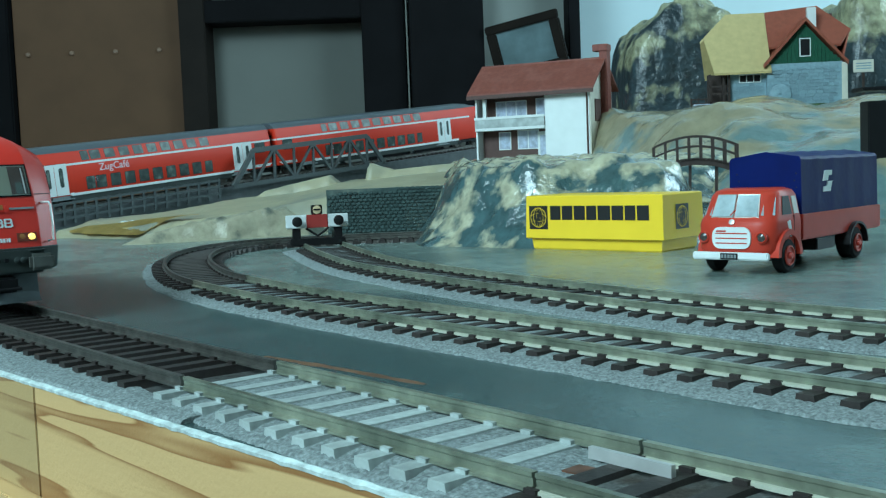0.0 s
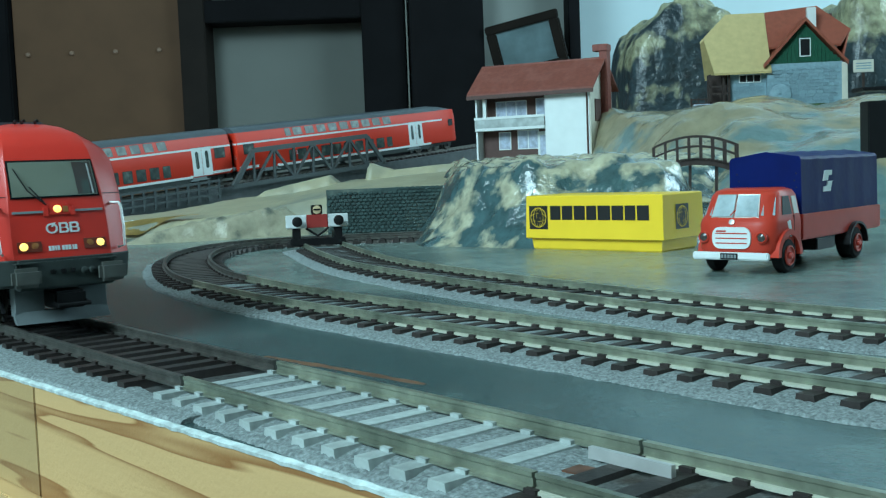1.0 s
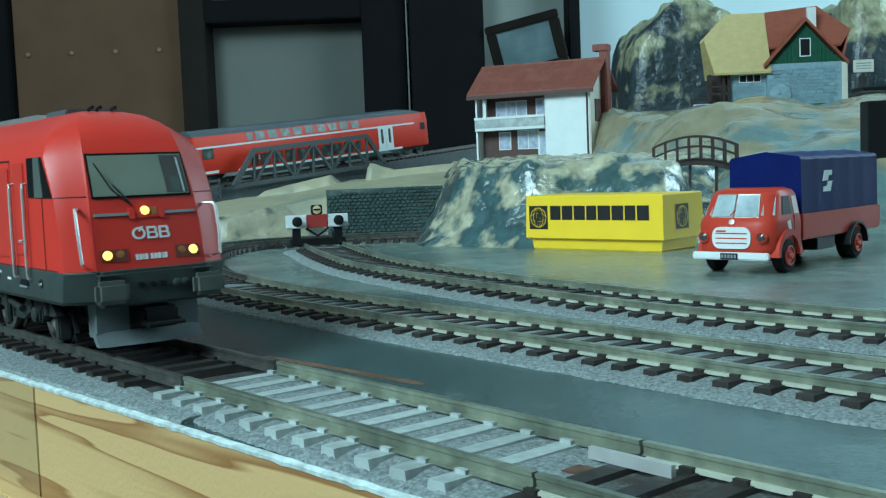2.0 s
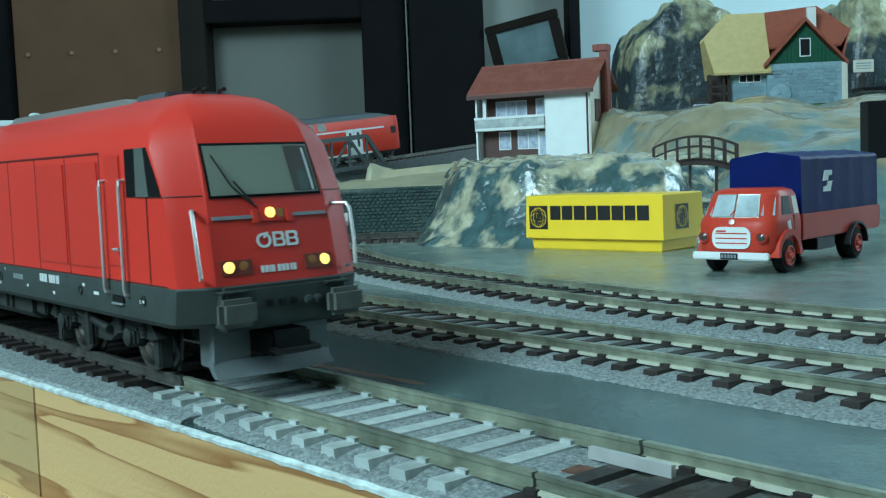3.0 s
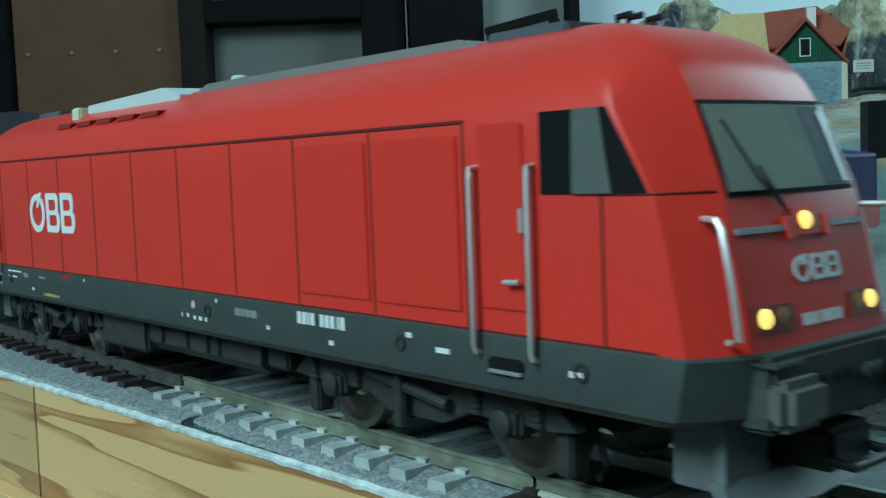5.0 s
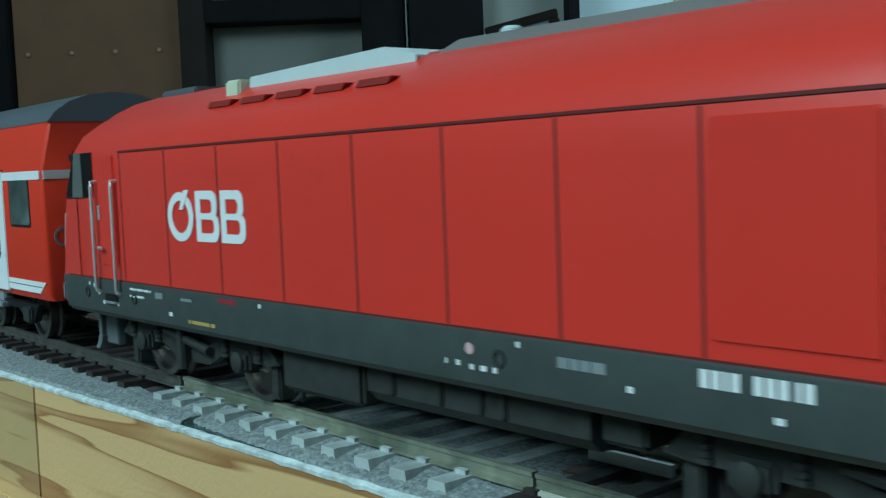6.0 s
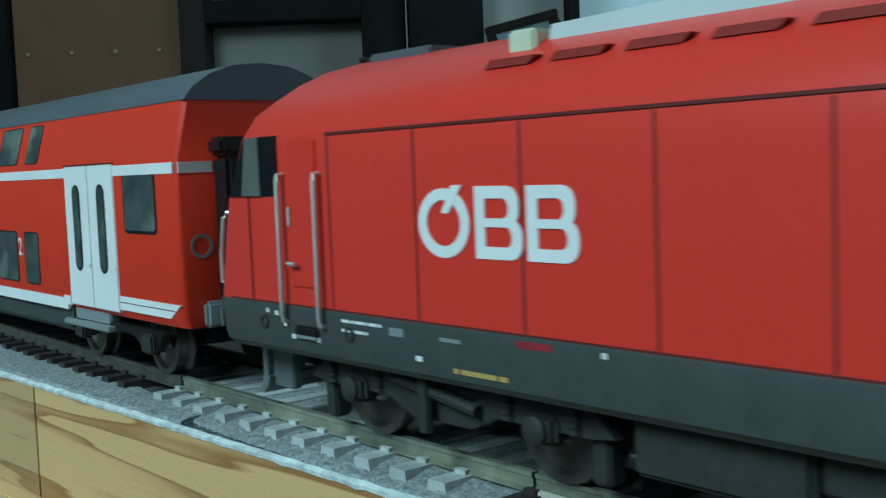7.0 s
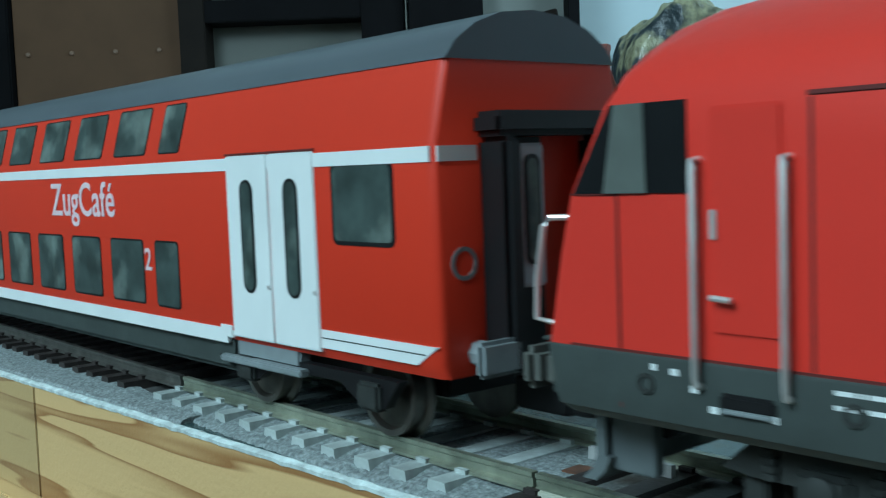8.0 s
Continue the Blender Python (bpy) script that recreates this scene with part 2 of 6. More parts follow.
def words(name, text, height, m, material, parent=None, label="", depth=0.08):
    cu = bpy.data.curves.new(name, "FONT")
    cu.body, cu.size, cu.extrude, cu.resolution_u, cu.offset = text, height * MM, depth * MM, 3, 0.010 * height * MM
    tmp = bpy.data.objects.new(name, cu)
    scene.collection.objects.link(tmp)
    dg = bpy.context.evaluated_depsgraph_get()
    me = bpy.data.meshes.new_from_object(tmp.evaluated_get(dg))
    bpy.data.objects.remove(tmp)
    me.materials.clear()
    me.materials.append(material)
    ob = new(name, me)
    ob.parent, ob.matrix_local = parent, m
    return tagged(ob, label) if label else ob


# ---- the line that the train runs on ----
RAIL_TOP = 4.0
GRADE = 0.086


def line(s):
    """Place, heading and slope of the track at s mm along it; s grows towards the front of the train."""
    k, start = 0.13567e-3, 231.7
    u = max(s, -620.0) - start
    x, y, h = start + math.sin(k * u) / k, -6.254 + (1 - math.cos(k * u)) / k, k * u
    if s < -620.0:
        r = 272.0
        a0 = h + math.pi
        turn = min((-620.0 - s) / r, a0 - radians(95.7))
        cx, cy = x + r * math.sin(a0), y - r * math.cos(a0)
        a = a0 - turn
        x, y, h = cx - r * math.sin(a), cy + r * math.cos(a), a - math.pi
        left = -620.0 - s - turn * r
        x, y = x + left * math.cos(a), y + left * math.sin(a)
    rise = max(0.0, -s - 808.0)
    soft = min(rise, 60.0)
    z = RAIL_TOP + GRADE * (soft * soft / 120.0 + max(0.0, rise - 60.0))
    return x, y, z, h, -GRADE * min(1.0, rise / 60.0)


def on_line(s, half):
    """The pose of a vehicle whose bogies stand half before and half behind s."""
    a, b = Vector(line(s + half)[:3]), Vector(line(s - half)[:3])
    d = (a - b).normalized()
    n = Vector((0, 0, 1)).cross(d).normalized()
    u = d.cross(n)
    c = (a + b) / 2 * MM
    return Matrix(((d.x, n.x, u.x, c.x), (d.y, n.y, u.y, c.y), (d.z, n.z, u.z, c.z), (0, 0, 0, 1)))


# ---- room ----
def room():
    bm = box(bmesh.new(), -1700, 1700, -1600, 2500, -880, -850)
    tagged(part("floor", bm, FLOOR, m=ROOM), "brown wooden floor of the room", "floor", kind="structure")
    bm = box(bmesh.new(), -1700, 1700, -1600, 2500, 1650, 1690)
    tagged(part("ceiling", bm, CEILING, m=ROOM), "pale painted ceiling of the room", "ceiling", kind="structure")
    bm = box(bmesh.new(), -1700, 1700, 2400, 2500, -850, 1650)
    tagged(part("wall_north", bm, ROOM_WALL, m=ROOM), "pale blue-grey painted wall behind the layout", "wall", kind="structure")
    bm = box(bmesh.new(), -1700, -1600, -900, 2400, -850, 1650)
    tagged(part("wall_west", bm, GREY_WALL, m=ROOM), "plain grey painted room wall", "wall", kind="structure")
    # unseen wall, left open where the added side fill stands
    bm = bmesh.new()
    for r in ((-900, 2400, -850, 250), (-900, 2400, 1250, 1650), (-900, 600, 250, 1250), (1600, 2400, 250, 1250)):
        box(bm, 1600, 1700, *r)
    tagged(part("wall_east", bm, ROOM_WALL, m=ROOM), "unseen pale room wall, open for the added side fill", "wall", kind="structure")
    bm = bmesh.new()
    for r in ((-1700, 1700, -850, 810), (-1700, 1700, 1630, 1650), (-1700, -1570, 810, 1630), (-630, 1700, 810, 1630)):
        box(bm, r[0], r[1], -1000, -900, r[2], r[3])
    tagged(part("wall_south", bm, GREY_WALL, m=ROOM), "grey room wall with a wide window opening", "wall", kind="structure")


room()


def furniture():
    f = 2200
    # brown board with a row of small knobs
    t = thing("wardrobe", "plain brown wooden board with a row of small dots", "door", ROOM)
    part("panel", boxed(-848, -512, f, f + 25, -850, 700, 2), BROWN_DOOR, t)
    for i in range(4):
        bm = disc(bmesh.new(), (-820 + 88 * i, f, 293), (0, -1, 0), [(5, 0), (5, 3), (3, 5)], 12)
        part("dot", bm, mat("dull_knob", (0.20, 0.13, 0.085), 0.6, 0, 0.1, 3), t)
    t = thing("tall_cupboard", "black wooden upright beside the brown board", "cabinet", ROOM)
    part("upright", boxed(-1300, -850, f - 20, f + 180, -850, 900, 3), DARK_WOOD, t)
    t = thing("shelf_unit", "dark wooden shelf unit with an open pale compartment", "shelf", ROOM)
    part("side_panel", boxed(-510, -458, f - 20, f + 180, -850, 900, 2), DARK_BROWN, t)
    part("back_panel", boxed(-458, -146, f + 60, f + 70, -850, 900), PALE_PANEL, t, "pale grey back panel")
    part("shelf", boxed(-458, -146, f - 20, f + 58, 340, 384, 2), DARK_WOOD, t)
    part("shelf", boxed(-458, -146, f - 20, f + 58, 420, 900, 2), DARK_WOOD, t)
    part("book", boxed(-380, -190, f + 10, f + 50, 384.5, 402, 1), BROWN_DOOR, t)
    part("side_panel", boxed(-146, -60, f - 20, f + 180, -850, 900, 2), DARK_WOOD, t)
    t = thing("cabinet", "tall black cabinet door with a thin pale edge strip", "cabinet", ROOM)
    part("door", boxed(-50, 98, f - 30, f + 180, -850, 900, 2), DARK_WOOD, t)
    part("edge_strip", boxed(-57, -54, f - 32, f - 20, -850, 900, 1), PALE_PANEL, t)
    t = thing("wall_panel", "plain grey-white wall panel", "panel", ROOM)
    part("panel", boxed(100, 270, f + 60, f + 100, -850, 900, 1), GREY_WALL, t)
    t = thing("black_post", "narrow black upright post against the wall", "post", ROOM)
    part("post", boxed(268, 291, f - 20, f + 60, -850, 900, 2), DARK_WOOD, t)
    t = thing("picture_frame", "dark picture frame leaning askew with a glazed picture", "picture frame", ROOM @ mm(192, 2150, 219, 12, 0, -20))
    turn = pose(0, 0, 0, 0, -10, 0)
    for r in ((-75, 75, -5, 12), (-75, 75, 88, 105), (-75, -55, 12, 88), (55, 75, 12, 88)):
        part("frame_bar", boxed(r[0], r[1], -6, 6, r[2], r[3], 2, turn=turn), DARK_BROWN, t)
    part("picture", boxed(-55, 55, 0, 4, 12, 88, 0, turn=turn), mat("picture_glazing", (0.16, 0.22, 0.24), 0.15, 0, 0.3, 60), t)
    part("rail", boxed(-78, 78, -30, -6, -22, -6, 1), DARK_WOOD, t)


furniture()


# ---- the layout's board ----
def board():
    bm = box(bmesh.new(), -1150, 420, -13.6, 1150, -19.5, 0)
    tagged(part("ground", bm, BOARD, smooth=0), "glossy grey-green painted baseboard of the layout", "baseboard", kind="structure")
    t = thing("fascia", "plywood edge strip of the baseboard with flowing grain", "plywood edge", kind="structure")
    part("plank", boxed(-1150, -193.3, -15.5, -13.7, -21.0, -0.25, 0.15), wood("plywood_stained", (0.47, 0.33, 0.15), (0.27, 0.15, 0.06)), t)
    part("plank", boxed(-193, 420, -15.4, -13.7, -21.0, -0.25, 0.15), PLY, t)
    part("lower_frame", boxed(-1150, 420, -19, -13, -110, -21.2, 0.3), PLY, t)
    bm = bmesh.new()
    loops = []
    for i in range(700):
        x = -900 + i * 1.9
        a, b = rough((x, 0, 0), 3.0), rough((x, 9, 0), 2.2)
        loops.append([(x, -15.6 - 0.15 * a, -0.45 + 0.25 * b), (x, -15.7 - 0.2 * a, 0.1 + 0.2 * b), (x, -14.9 + 0.3 * b, 0.4 + 0.25 * a), (x, -13.9 + 0.4 * a, 0.02)])
    loft(bm, loops)
    tagged(part("trim", bm, WHITE_EDGE), "ragged white painted top edge of the board", "edge trim", kind="structure")
    t = thing("table_frame", "plain timber legs under the layout board", "table frame")
    for x, y in ((-1050, 60), (320, 60), (-1050, 1080), (320, 1080)):
        part("leg", boxed(x - 25, x + 25, y - 25, y + 25, -850, -19.6, 2), DARK_BROWN, t)


board()


def stain():
    bm = bmesh.new()
    loops = []
    for i in range(46):
        x = -182 + 1.05 * i
        w = 0.5 + 0.8 * abs(rough((x, 0, 0), 9.0)) + 0.4 * math.sin(i * math.pi / 45)
        y = 27.0 + 0.012 * (x + 175) + 0.8 * rough((x, 5, 0), 25.0)
        loops.append([(x, y - w, 0.01), (x, y, 0.05), (x, y + w, 0.01)])
    loft(bm, loops, caps=False, closed=False)
    tagged(part("board_stain", bm, STAIN), "thin rusty brown streak of old paint on the board", "paint streak", kind="structure")


stain()


# ---- track ----
def rail_profile(z):
    return [(-1.0, z), (1.0, z), (1.0, z + 0.35), (0.28, z + 0.55), (0.28, z + 1.35), (0.46, z + 1.5), (0.46, z + 2.0), (-0.46, z + 2.0), (-0.46, z + 1.5), (-0.28, z + 1.35), (-0.28, z + 0.55), (-1.0, z + 0.35)]


def sleeper_mesh(name, length, top, material):
    bm = bmesh.new()
    h = length / 2
    prism(bm, [(-1.75, 0.2), (1.75, 0.2), (1.4, top), (-1.4, top)], -h, h, "y")
    for y in (-8.6, 8.6):
        for d in (-1.25, 1.25):
            box(bm, -0.9, 0.9, y + d - 0.35, y + d + 0.35, top, top + 0.55)
    ob = part(name, bm, material, smooth=0)
    me = ob.data
    bpy.data.objects.remove(ob)
    return me


def ballast_strip(bm, pts, half, top, seed, edge=None, crown=0.0, far=None):
    """Loose grey stone in a ragged bank along the points; far: its half width on the right-hand side."""
    loops = []
    for i, (x, y, h) in enumerate(pts):
        n = Vector((-math.sin(h), math.cos(h), 0))
        row = []
        for d, z in ((-1.0, 0.02), (-0.975, 0.4), (-0.88, 0.5 * top), (-0.76, 0.72 * top), (-0.6, 0.95 * top), (-0.27, top + crown), (0, top + crown), (0.27, top + crown), (0.6, 0.95 * top), (0.76, 0.72 * top), (0.88, 0.5 * top), (0.975, 0.4), (1.0, 0.02)):
            a = rough((x + n.x * d * half, y + n.y * d * half, seed), 0.9, seed)
            b = rough((x + n.x * d * half, y + n.y * d * half, seed), 6.0, seed + 3)
            wide = half if d > 0 or far is None else far
            q = Vector((x, y, 0)) + n * (d * wide * (1 + (0.035 * a + 0.05 * b if abs(d) > 0.7 else 0)))
            if edge is not None:
                q.y = max(q.y, edge)
            q.z = max(0.02, z + (0.3 * a if 0 < abs(d) < 0.99 else 0))
            row.append(q)
        loops.append(row)
    return loft(bm, loops, caps=True, closed=False)


def track(label, pts, rail_z=2.0, half=18.2, sleeper=SLEEPER, rails=RAIL, length=28.0, pitch=7.0, top=1.45, edge=None, seed=1.0, bed=True, sleeper_top=2.0, bedding=None, shoulder=False, crown=0.0, far=None):
    t = thing("railway_track", label, "railway track")
    if bed:
        tagged(part("ballast", ballast_strip(bmesh.new(), pts, half, top, seed, edge, crown, far), bedding or BALLAST, t, smooth=0), "loose grey ballast stone", kind="stuff")
    if shoulder:
        tagged(part("ballast", ballast_strip(bmesh.new(), pts, 17.0, 1.25, seed + 1.0, edge, 0.0, far), BALLAST, t, smooth=0), "loose grey ballast shoulder", kind="stuff")
    coarse = pts[::4] + [pts[-1]]
    for side in (-8.7, 8.7):
        loops = []
        for x, y, h in coarse:
            nx, ny = -math.sin(h), math.cos(h)
            loops.append([(x + nx * (side + u), y + ny * (side + u), v) for u, v in rail_profile(rail_z)])
        rail = part("rail", loft(bmesh.new(), loops), rails, t, smooth=0)
        if rails is RAIL and sleeper is SLEEPER:
            loops = []
            for x, y, h in coarse:
                # the painted shine stops at x = -185
                if x < -185:
                    continue
                nx, ny = -math.sin(h), math.cos(h)
                loops.append([(x + nx * (side + u), y + ny * (side + u), rail_z + v) for u, v in ((-1.15, -0.12), (1.15, -0.12), (1.12, 0.38), (0.3, 0.5), (-0.3, 0.5), (-1.12, 0.38))])
            part("rail_foot", loft(bmesh.new(), loops), RAIL_FOOT_SHINE, rail, "rail foot painted pale for its shine", smooth=0)
    me = sleeper_mesh("sleeper", length, sleeper_top, sleeper)
    step = pts[1][0] - pts[0][0], pts[1][1] - pts[0][1]
    every = pitch / math.hypot(*step)
    for i in range(int((len(pts) - 1) / every)):
        x, y, h = pts[int(i * every)]
        ob = new("sleeper", me)
        ob.parent = t
        ob.matrix_local = mm(x, y, rail_z - 2.0, 0, 0, math.degrees(h) + random.uniform(-0.8, 0.8))
    return t


JOINT = -157.0
front_left = [(*line(s)[:2], line(s)[3]) for s in np.arange(-640.0, JOINT, 0.7)]
front_right = [(*line(s)[:2], line(s)[3]) for s in np.arange(JOINT + 0.4, -76.0, 0.5)]
front_end = [(*line(s)[:2], line(s)[3]) for s in np.arange(-75.6, 190.0, 1.0)]
track("straight track with bare dark brown sleepers along the board edge", front_left, half=15.5, edge=-14.2, rails=RAIL_DARK, length=27.4, top=0.55, seed=2.0, bedding=mat("dark_bed", (0.05, 0.05, 0.047), 0.8, 0, 0.4, 1.5, 0.8, 1.0))
track("track section with pale grey bedding and sleepers along the board edge", front_right, half=15.5, edge=-14.2, sleeper=SLEEPER_GREY, length=27.4, top=1.75, seed=5.0)
track("turnout track with bright rails and dark sleepers along the board edge", front_end, half=15.5, edge=-14.2, length=28, top=1.3, seed=15.0, bedding=mat("dark_ballast", (0.10, 0.105, 0.10), 0.9, 0, 0.4, 0.6, 0.8, 0.9, (0.05, 0.042, 0.035), 9, (0.45, 0.6), spec=0.25))
def verge():
    """The heap of stone between the sleeper ends and the board's edge."""
    loops = []
    for x, y, h in front_left + front_right[:30]:
        y1 = max(y - 11.2, -12.6)
        row = []
        for k, z in ((0, 0.02), (0.05, 0.5), (0.25, 0.75), (0.5, 0.95), (0.75, 1.05), (0.95, 1.0), (1.05, 0.02)):
            yy = -14.1 + (y1 + 14.1) * k
            a, b = rough((x, yy, 1.0), 0.9, 3.0), rough((x, yy, 2.0), 4.0, 5.0)
            row.append((x, yy + (0.5 * b if k > 0.5 else 0), max(0.02, z + (0.3 * a + 0.2 * b if z > 0.1 else 0))))
        loops.append(row)
    tagged(part("ballast_verge", loft(bmesh.new(), loops), BALLAST, smooth=0), "loose grey stone along the board edge", "ballast", kind="stuff")


verge()
second = curve_points([(160, 58), (60, 60), (-20, 61.5), (-75, 63), (-115, 65.5), (-160, 68.5), (-200, 72), (-240, 76), (-280, 83), (-320, 93), (-360, 110), (-395, 129), (-425, 152), (-444, 176), (-450, 199), (-441, 222), (-425, 246), (-405, 268), (-380, 296), (-352, 326)], 0.7)
cut = next(i for i, q in enumerate(second) if q[0] < -300)
track("curved loop track on grey ballast with dark sleepers", second[:cut], seed=7.0, length=27.2, crown=0.3, far=14.2)
track("tight curved loop track on a dark brown bed", second[cut:], seed=7.0, length=27.2, half=13.6, shoulder=True, far=13.4, rails=RAIL_DARK, top=1.85, bedding=mat("brown_bed", (0.085, 0.078, 0.07), 0.8, 0, 0.35, 1.2, 0.8, 0.9))
third = curve_points([(160, 106), (60, 108), (-20, 109.5), (-95, 112), (-145, 115.5), (-205, 126), (-250, 136.5), (-300, 151.5), (-345, 172), (-378, 189), (-404, 203)], 0.7)
track("siding track on grey ballast ending at a buffer stop", third, seed=9.0, length=27.2, crown=0.3, far=14.2)


def turnout():
    """The point blades and check rail of the turnout in the front track."""
    t = thing("turnout_rails", "bright point blades of a turnout lying between the rails", "turnout")
    for pts in ([(-80, 4.9), (-74, 4.6), (-67, 4.3)],):
        loops = []
        for x, y, h in curve_points(pts, 2.0):
            nx, ny = -math.sin(h), math.cos(h)
            loops.append([(x + nx * u, y + ny * u, v) for u, v in ((-0.45, 2.0), (0.45, 2.0), (0.35, 3.4), (-0.35, 3.4))])
        part("blade", loft(bmesh.new(), loops), STEEL, t, smooth=0)
    part("tie_plate", boxed(-79.6, -76.4, -1.2, 2.4, 1.2, 1.95, 0.25), mat("rusty_plate", (0.13, 0.06, 0.035), 0.5, 0.2, 0.3, 2), t, "rusty brown tie plate")


turnout()


# ---- locomotive ----
def logo_shapes(parent, m, h, material):
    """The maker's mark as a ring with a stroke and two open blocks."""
    bm = bmesh.new()
    n = 32
    loops = [[(0.56 * h + k * 1.12 * h * math.cos(2 * math.pi * i / n), 0.48 * h + k * h * math.sin(2 * math.pi * i / n), z) for i in range(n)] for k, z in ((0.50, 0), (0.50, 0.1), (0.33, 0.1), (0.33, 0))]
    loft(bm, loops + loops[:1], caps=False)
    part("emblem_ring", bm, material, parent, "white painted ring", m=m)
    part("emblem_stroke", prism(bmesh.new(), [(0.52 * h, 0.62 * h), (0.68 * h, 0.62 * h), (0.98 * h, 1.02 * h), (0.76 * h, 1.02 * h)], 0, 0.14, "z"), material, parent, m=m)
    for x in (1.24 * h, 2.25 * h):
        w, b, n = 0.92 * h, 0.2 * h, 6
        bm = bmesh.new()
        # two open cells, the lower one a little wider, rounded on the far side
        for y0, y1, reach in ((0.0, 0.56 * h, w), (0.44 * h, h, 0.94 * w)):
            r, q = (y1 - y0) * 0.42, (y1 - y0) * 0.2
            outer = [(x, y0), *[(x + reach - r + r * math.sin(math.pi / 2 * k / n), y0 + r - r * math.cos(math.pi / 2 * k / n)) for k in range(n + 1)],
                     *[(x + reach - r + r * math.cos(math.pi / 2 * k / n), y1 - r + r * math.sin(math.pi / 2 * k / n)) for k in range(n + 1)], (x, y1)]
            u, v = y0 + (b * 0.85 if y0 == 0 else b * 0.6), y1 - (b * 0.6 if y0 == 0 else b * 0.85)
            x1 = x + reach - b
            inner = [(x + b, u), *[(x1 - q + q * math.sin(math.pi / 2 * k / n), u + q - q * math.cos(math.pi / 2 * k / n)) for k in range(n + 1)],
                     *[(x1 - q + q * math.cos(math.pi / 2 * k / n), v - q + q * math.sin(math.pi / 2 * k / n)) for k in range(n + 1)], (x + b, v)]
            lift = 0.1 if y0 == 0 else 0.12
            rings = [[(*c, z) for c in o] for o, z in ((outer, 0), (outer, lift), (inner, lift), (inner, 0))]
            loft(bm, rings + rings[:1], caps=False)
        part("emblem_block", bm, material, parent, "white painted open block", m=m)


def bars(parent, m, widths, h, material, gap=0.25, depth=0.06):
    bm = bmesh.new()
    x = 0
    for w in widths:
        if w > 0:
            box(bm, x, x + w, 0, h, 0, depth)
        x += abs(w) + gap
    part("lettering", bm, material, parent, "row of small painted bars", m=m)


SIDE = {-1: pose(0, 0, 0, 90, 0, 0), 1: pose(0, 0, 0, 90, 0, 180)}


def side_plane(side, x, z, out):
    """Pose of flat work on the body's side: x along, y up, out of the side by out mm (half width)."""
    return mm(x, side * out, z) @ SIDE[side]


LEVELS = [  # z, front x, front half width, taper start x, half width
    (16.0, 100.5, 10.9, 97.4, 15.7), (24.0, 99.0, 10.8, 95.8, 15.7), (29.4, 97.6, 10.5, 94.4, 15.7), (33.0, 96.2, 10.2, 92.4, 15.7),
    (36.8, 94.6, 9.9, 90.3, 15.7), (39.6, 93.0, 9.5, 88.8, 14.4), (41.6, 91.2, 9.0, 86.9, 12.2), (43.4, 88.4, 8.0, 84.0, 9.8),
    (44.8, 85.0, 6.4, 80.2, 7.6), (45.7, 80.6, 4.2, 76.0, 4.9), (46.1, 76.0, 2.2, 72.0, 2.6)]


def level(z):
    zs = [q[0] for q in LEVELS]
    return [float(np.interp(z, zs, [q[i] for q in LEVELS])) for i in range(1, 5)]


def plan_loop(xf, wf, xt, w, z, grow=0.0):
    half = [(xf + 0.5, 0.0), (xf + 0.4, wf * 0.5), (xf + 0.05, wf * 0.97), (xf - 0.3, wf + 0.15), ((xf + xt) / 2 + 0.1, (wf + w) / 2 + 0.3), (xt + 0.3, w - 0.25), (xt - 0.7, w)]
    half = [(x + grow, y + grow if y else 0) for x, y in half]
    right = [(-x, y) for x, y in reversed(half)]
    upper = half + right
    lower = [(x, -y) for x, y in reversed(upper[1:-1])]
    return [(x, y, z) for x, y in upper + lower]


def skin_y(x, z):
    xf, wf, xt, w = level(z)
    return float(np.interp(x, [xt - 0.7, xt + 0.3, (xf + xt) / 2 + 0.1, xf - 0.3, xf + 0.05], [w, w - 0.25, (wf + w) / 2 + 0.3, wf + 0.15, wf * 0.97]))


def wheelset(parent, x, r, material=STEEL):
    bm = bmesh.new()
    for s in (-1, 1):
        disc(bm, (0, s * 7.2, 0), (0, s, 0), [(r * 0.3, -0.1), (r + 0.8, 0), (r + 0.8, 0.5), (r, 0.8), (r, 2.6), (r * 0.86, 2.7), (r * 0.8, 2.0), (r * 0.35, 2.1), (r * 0.25, 2.9)], 28)
    tube(bm, [(0, -9, 0), (0, 9, 0)], 1.0)
    ob = part("wheelset", bm, WHEEL_STEEL, parent, "dull steel wheels on an axle")
    ob.matrix_local = mm(x, 0, 0)
    return ob


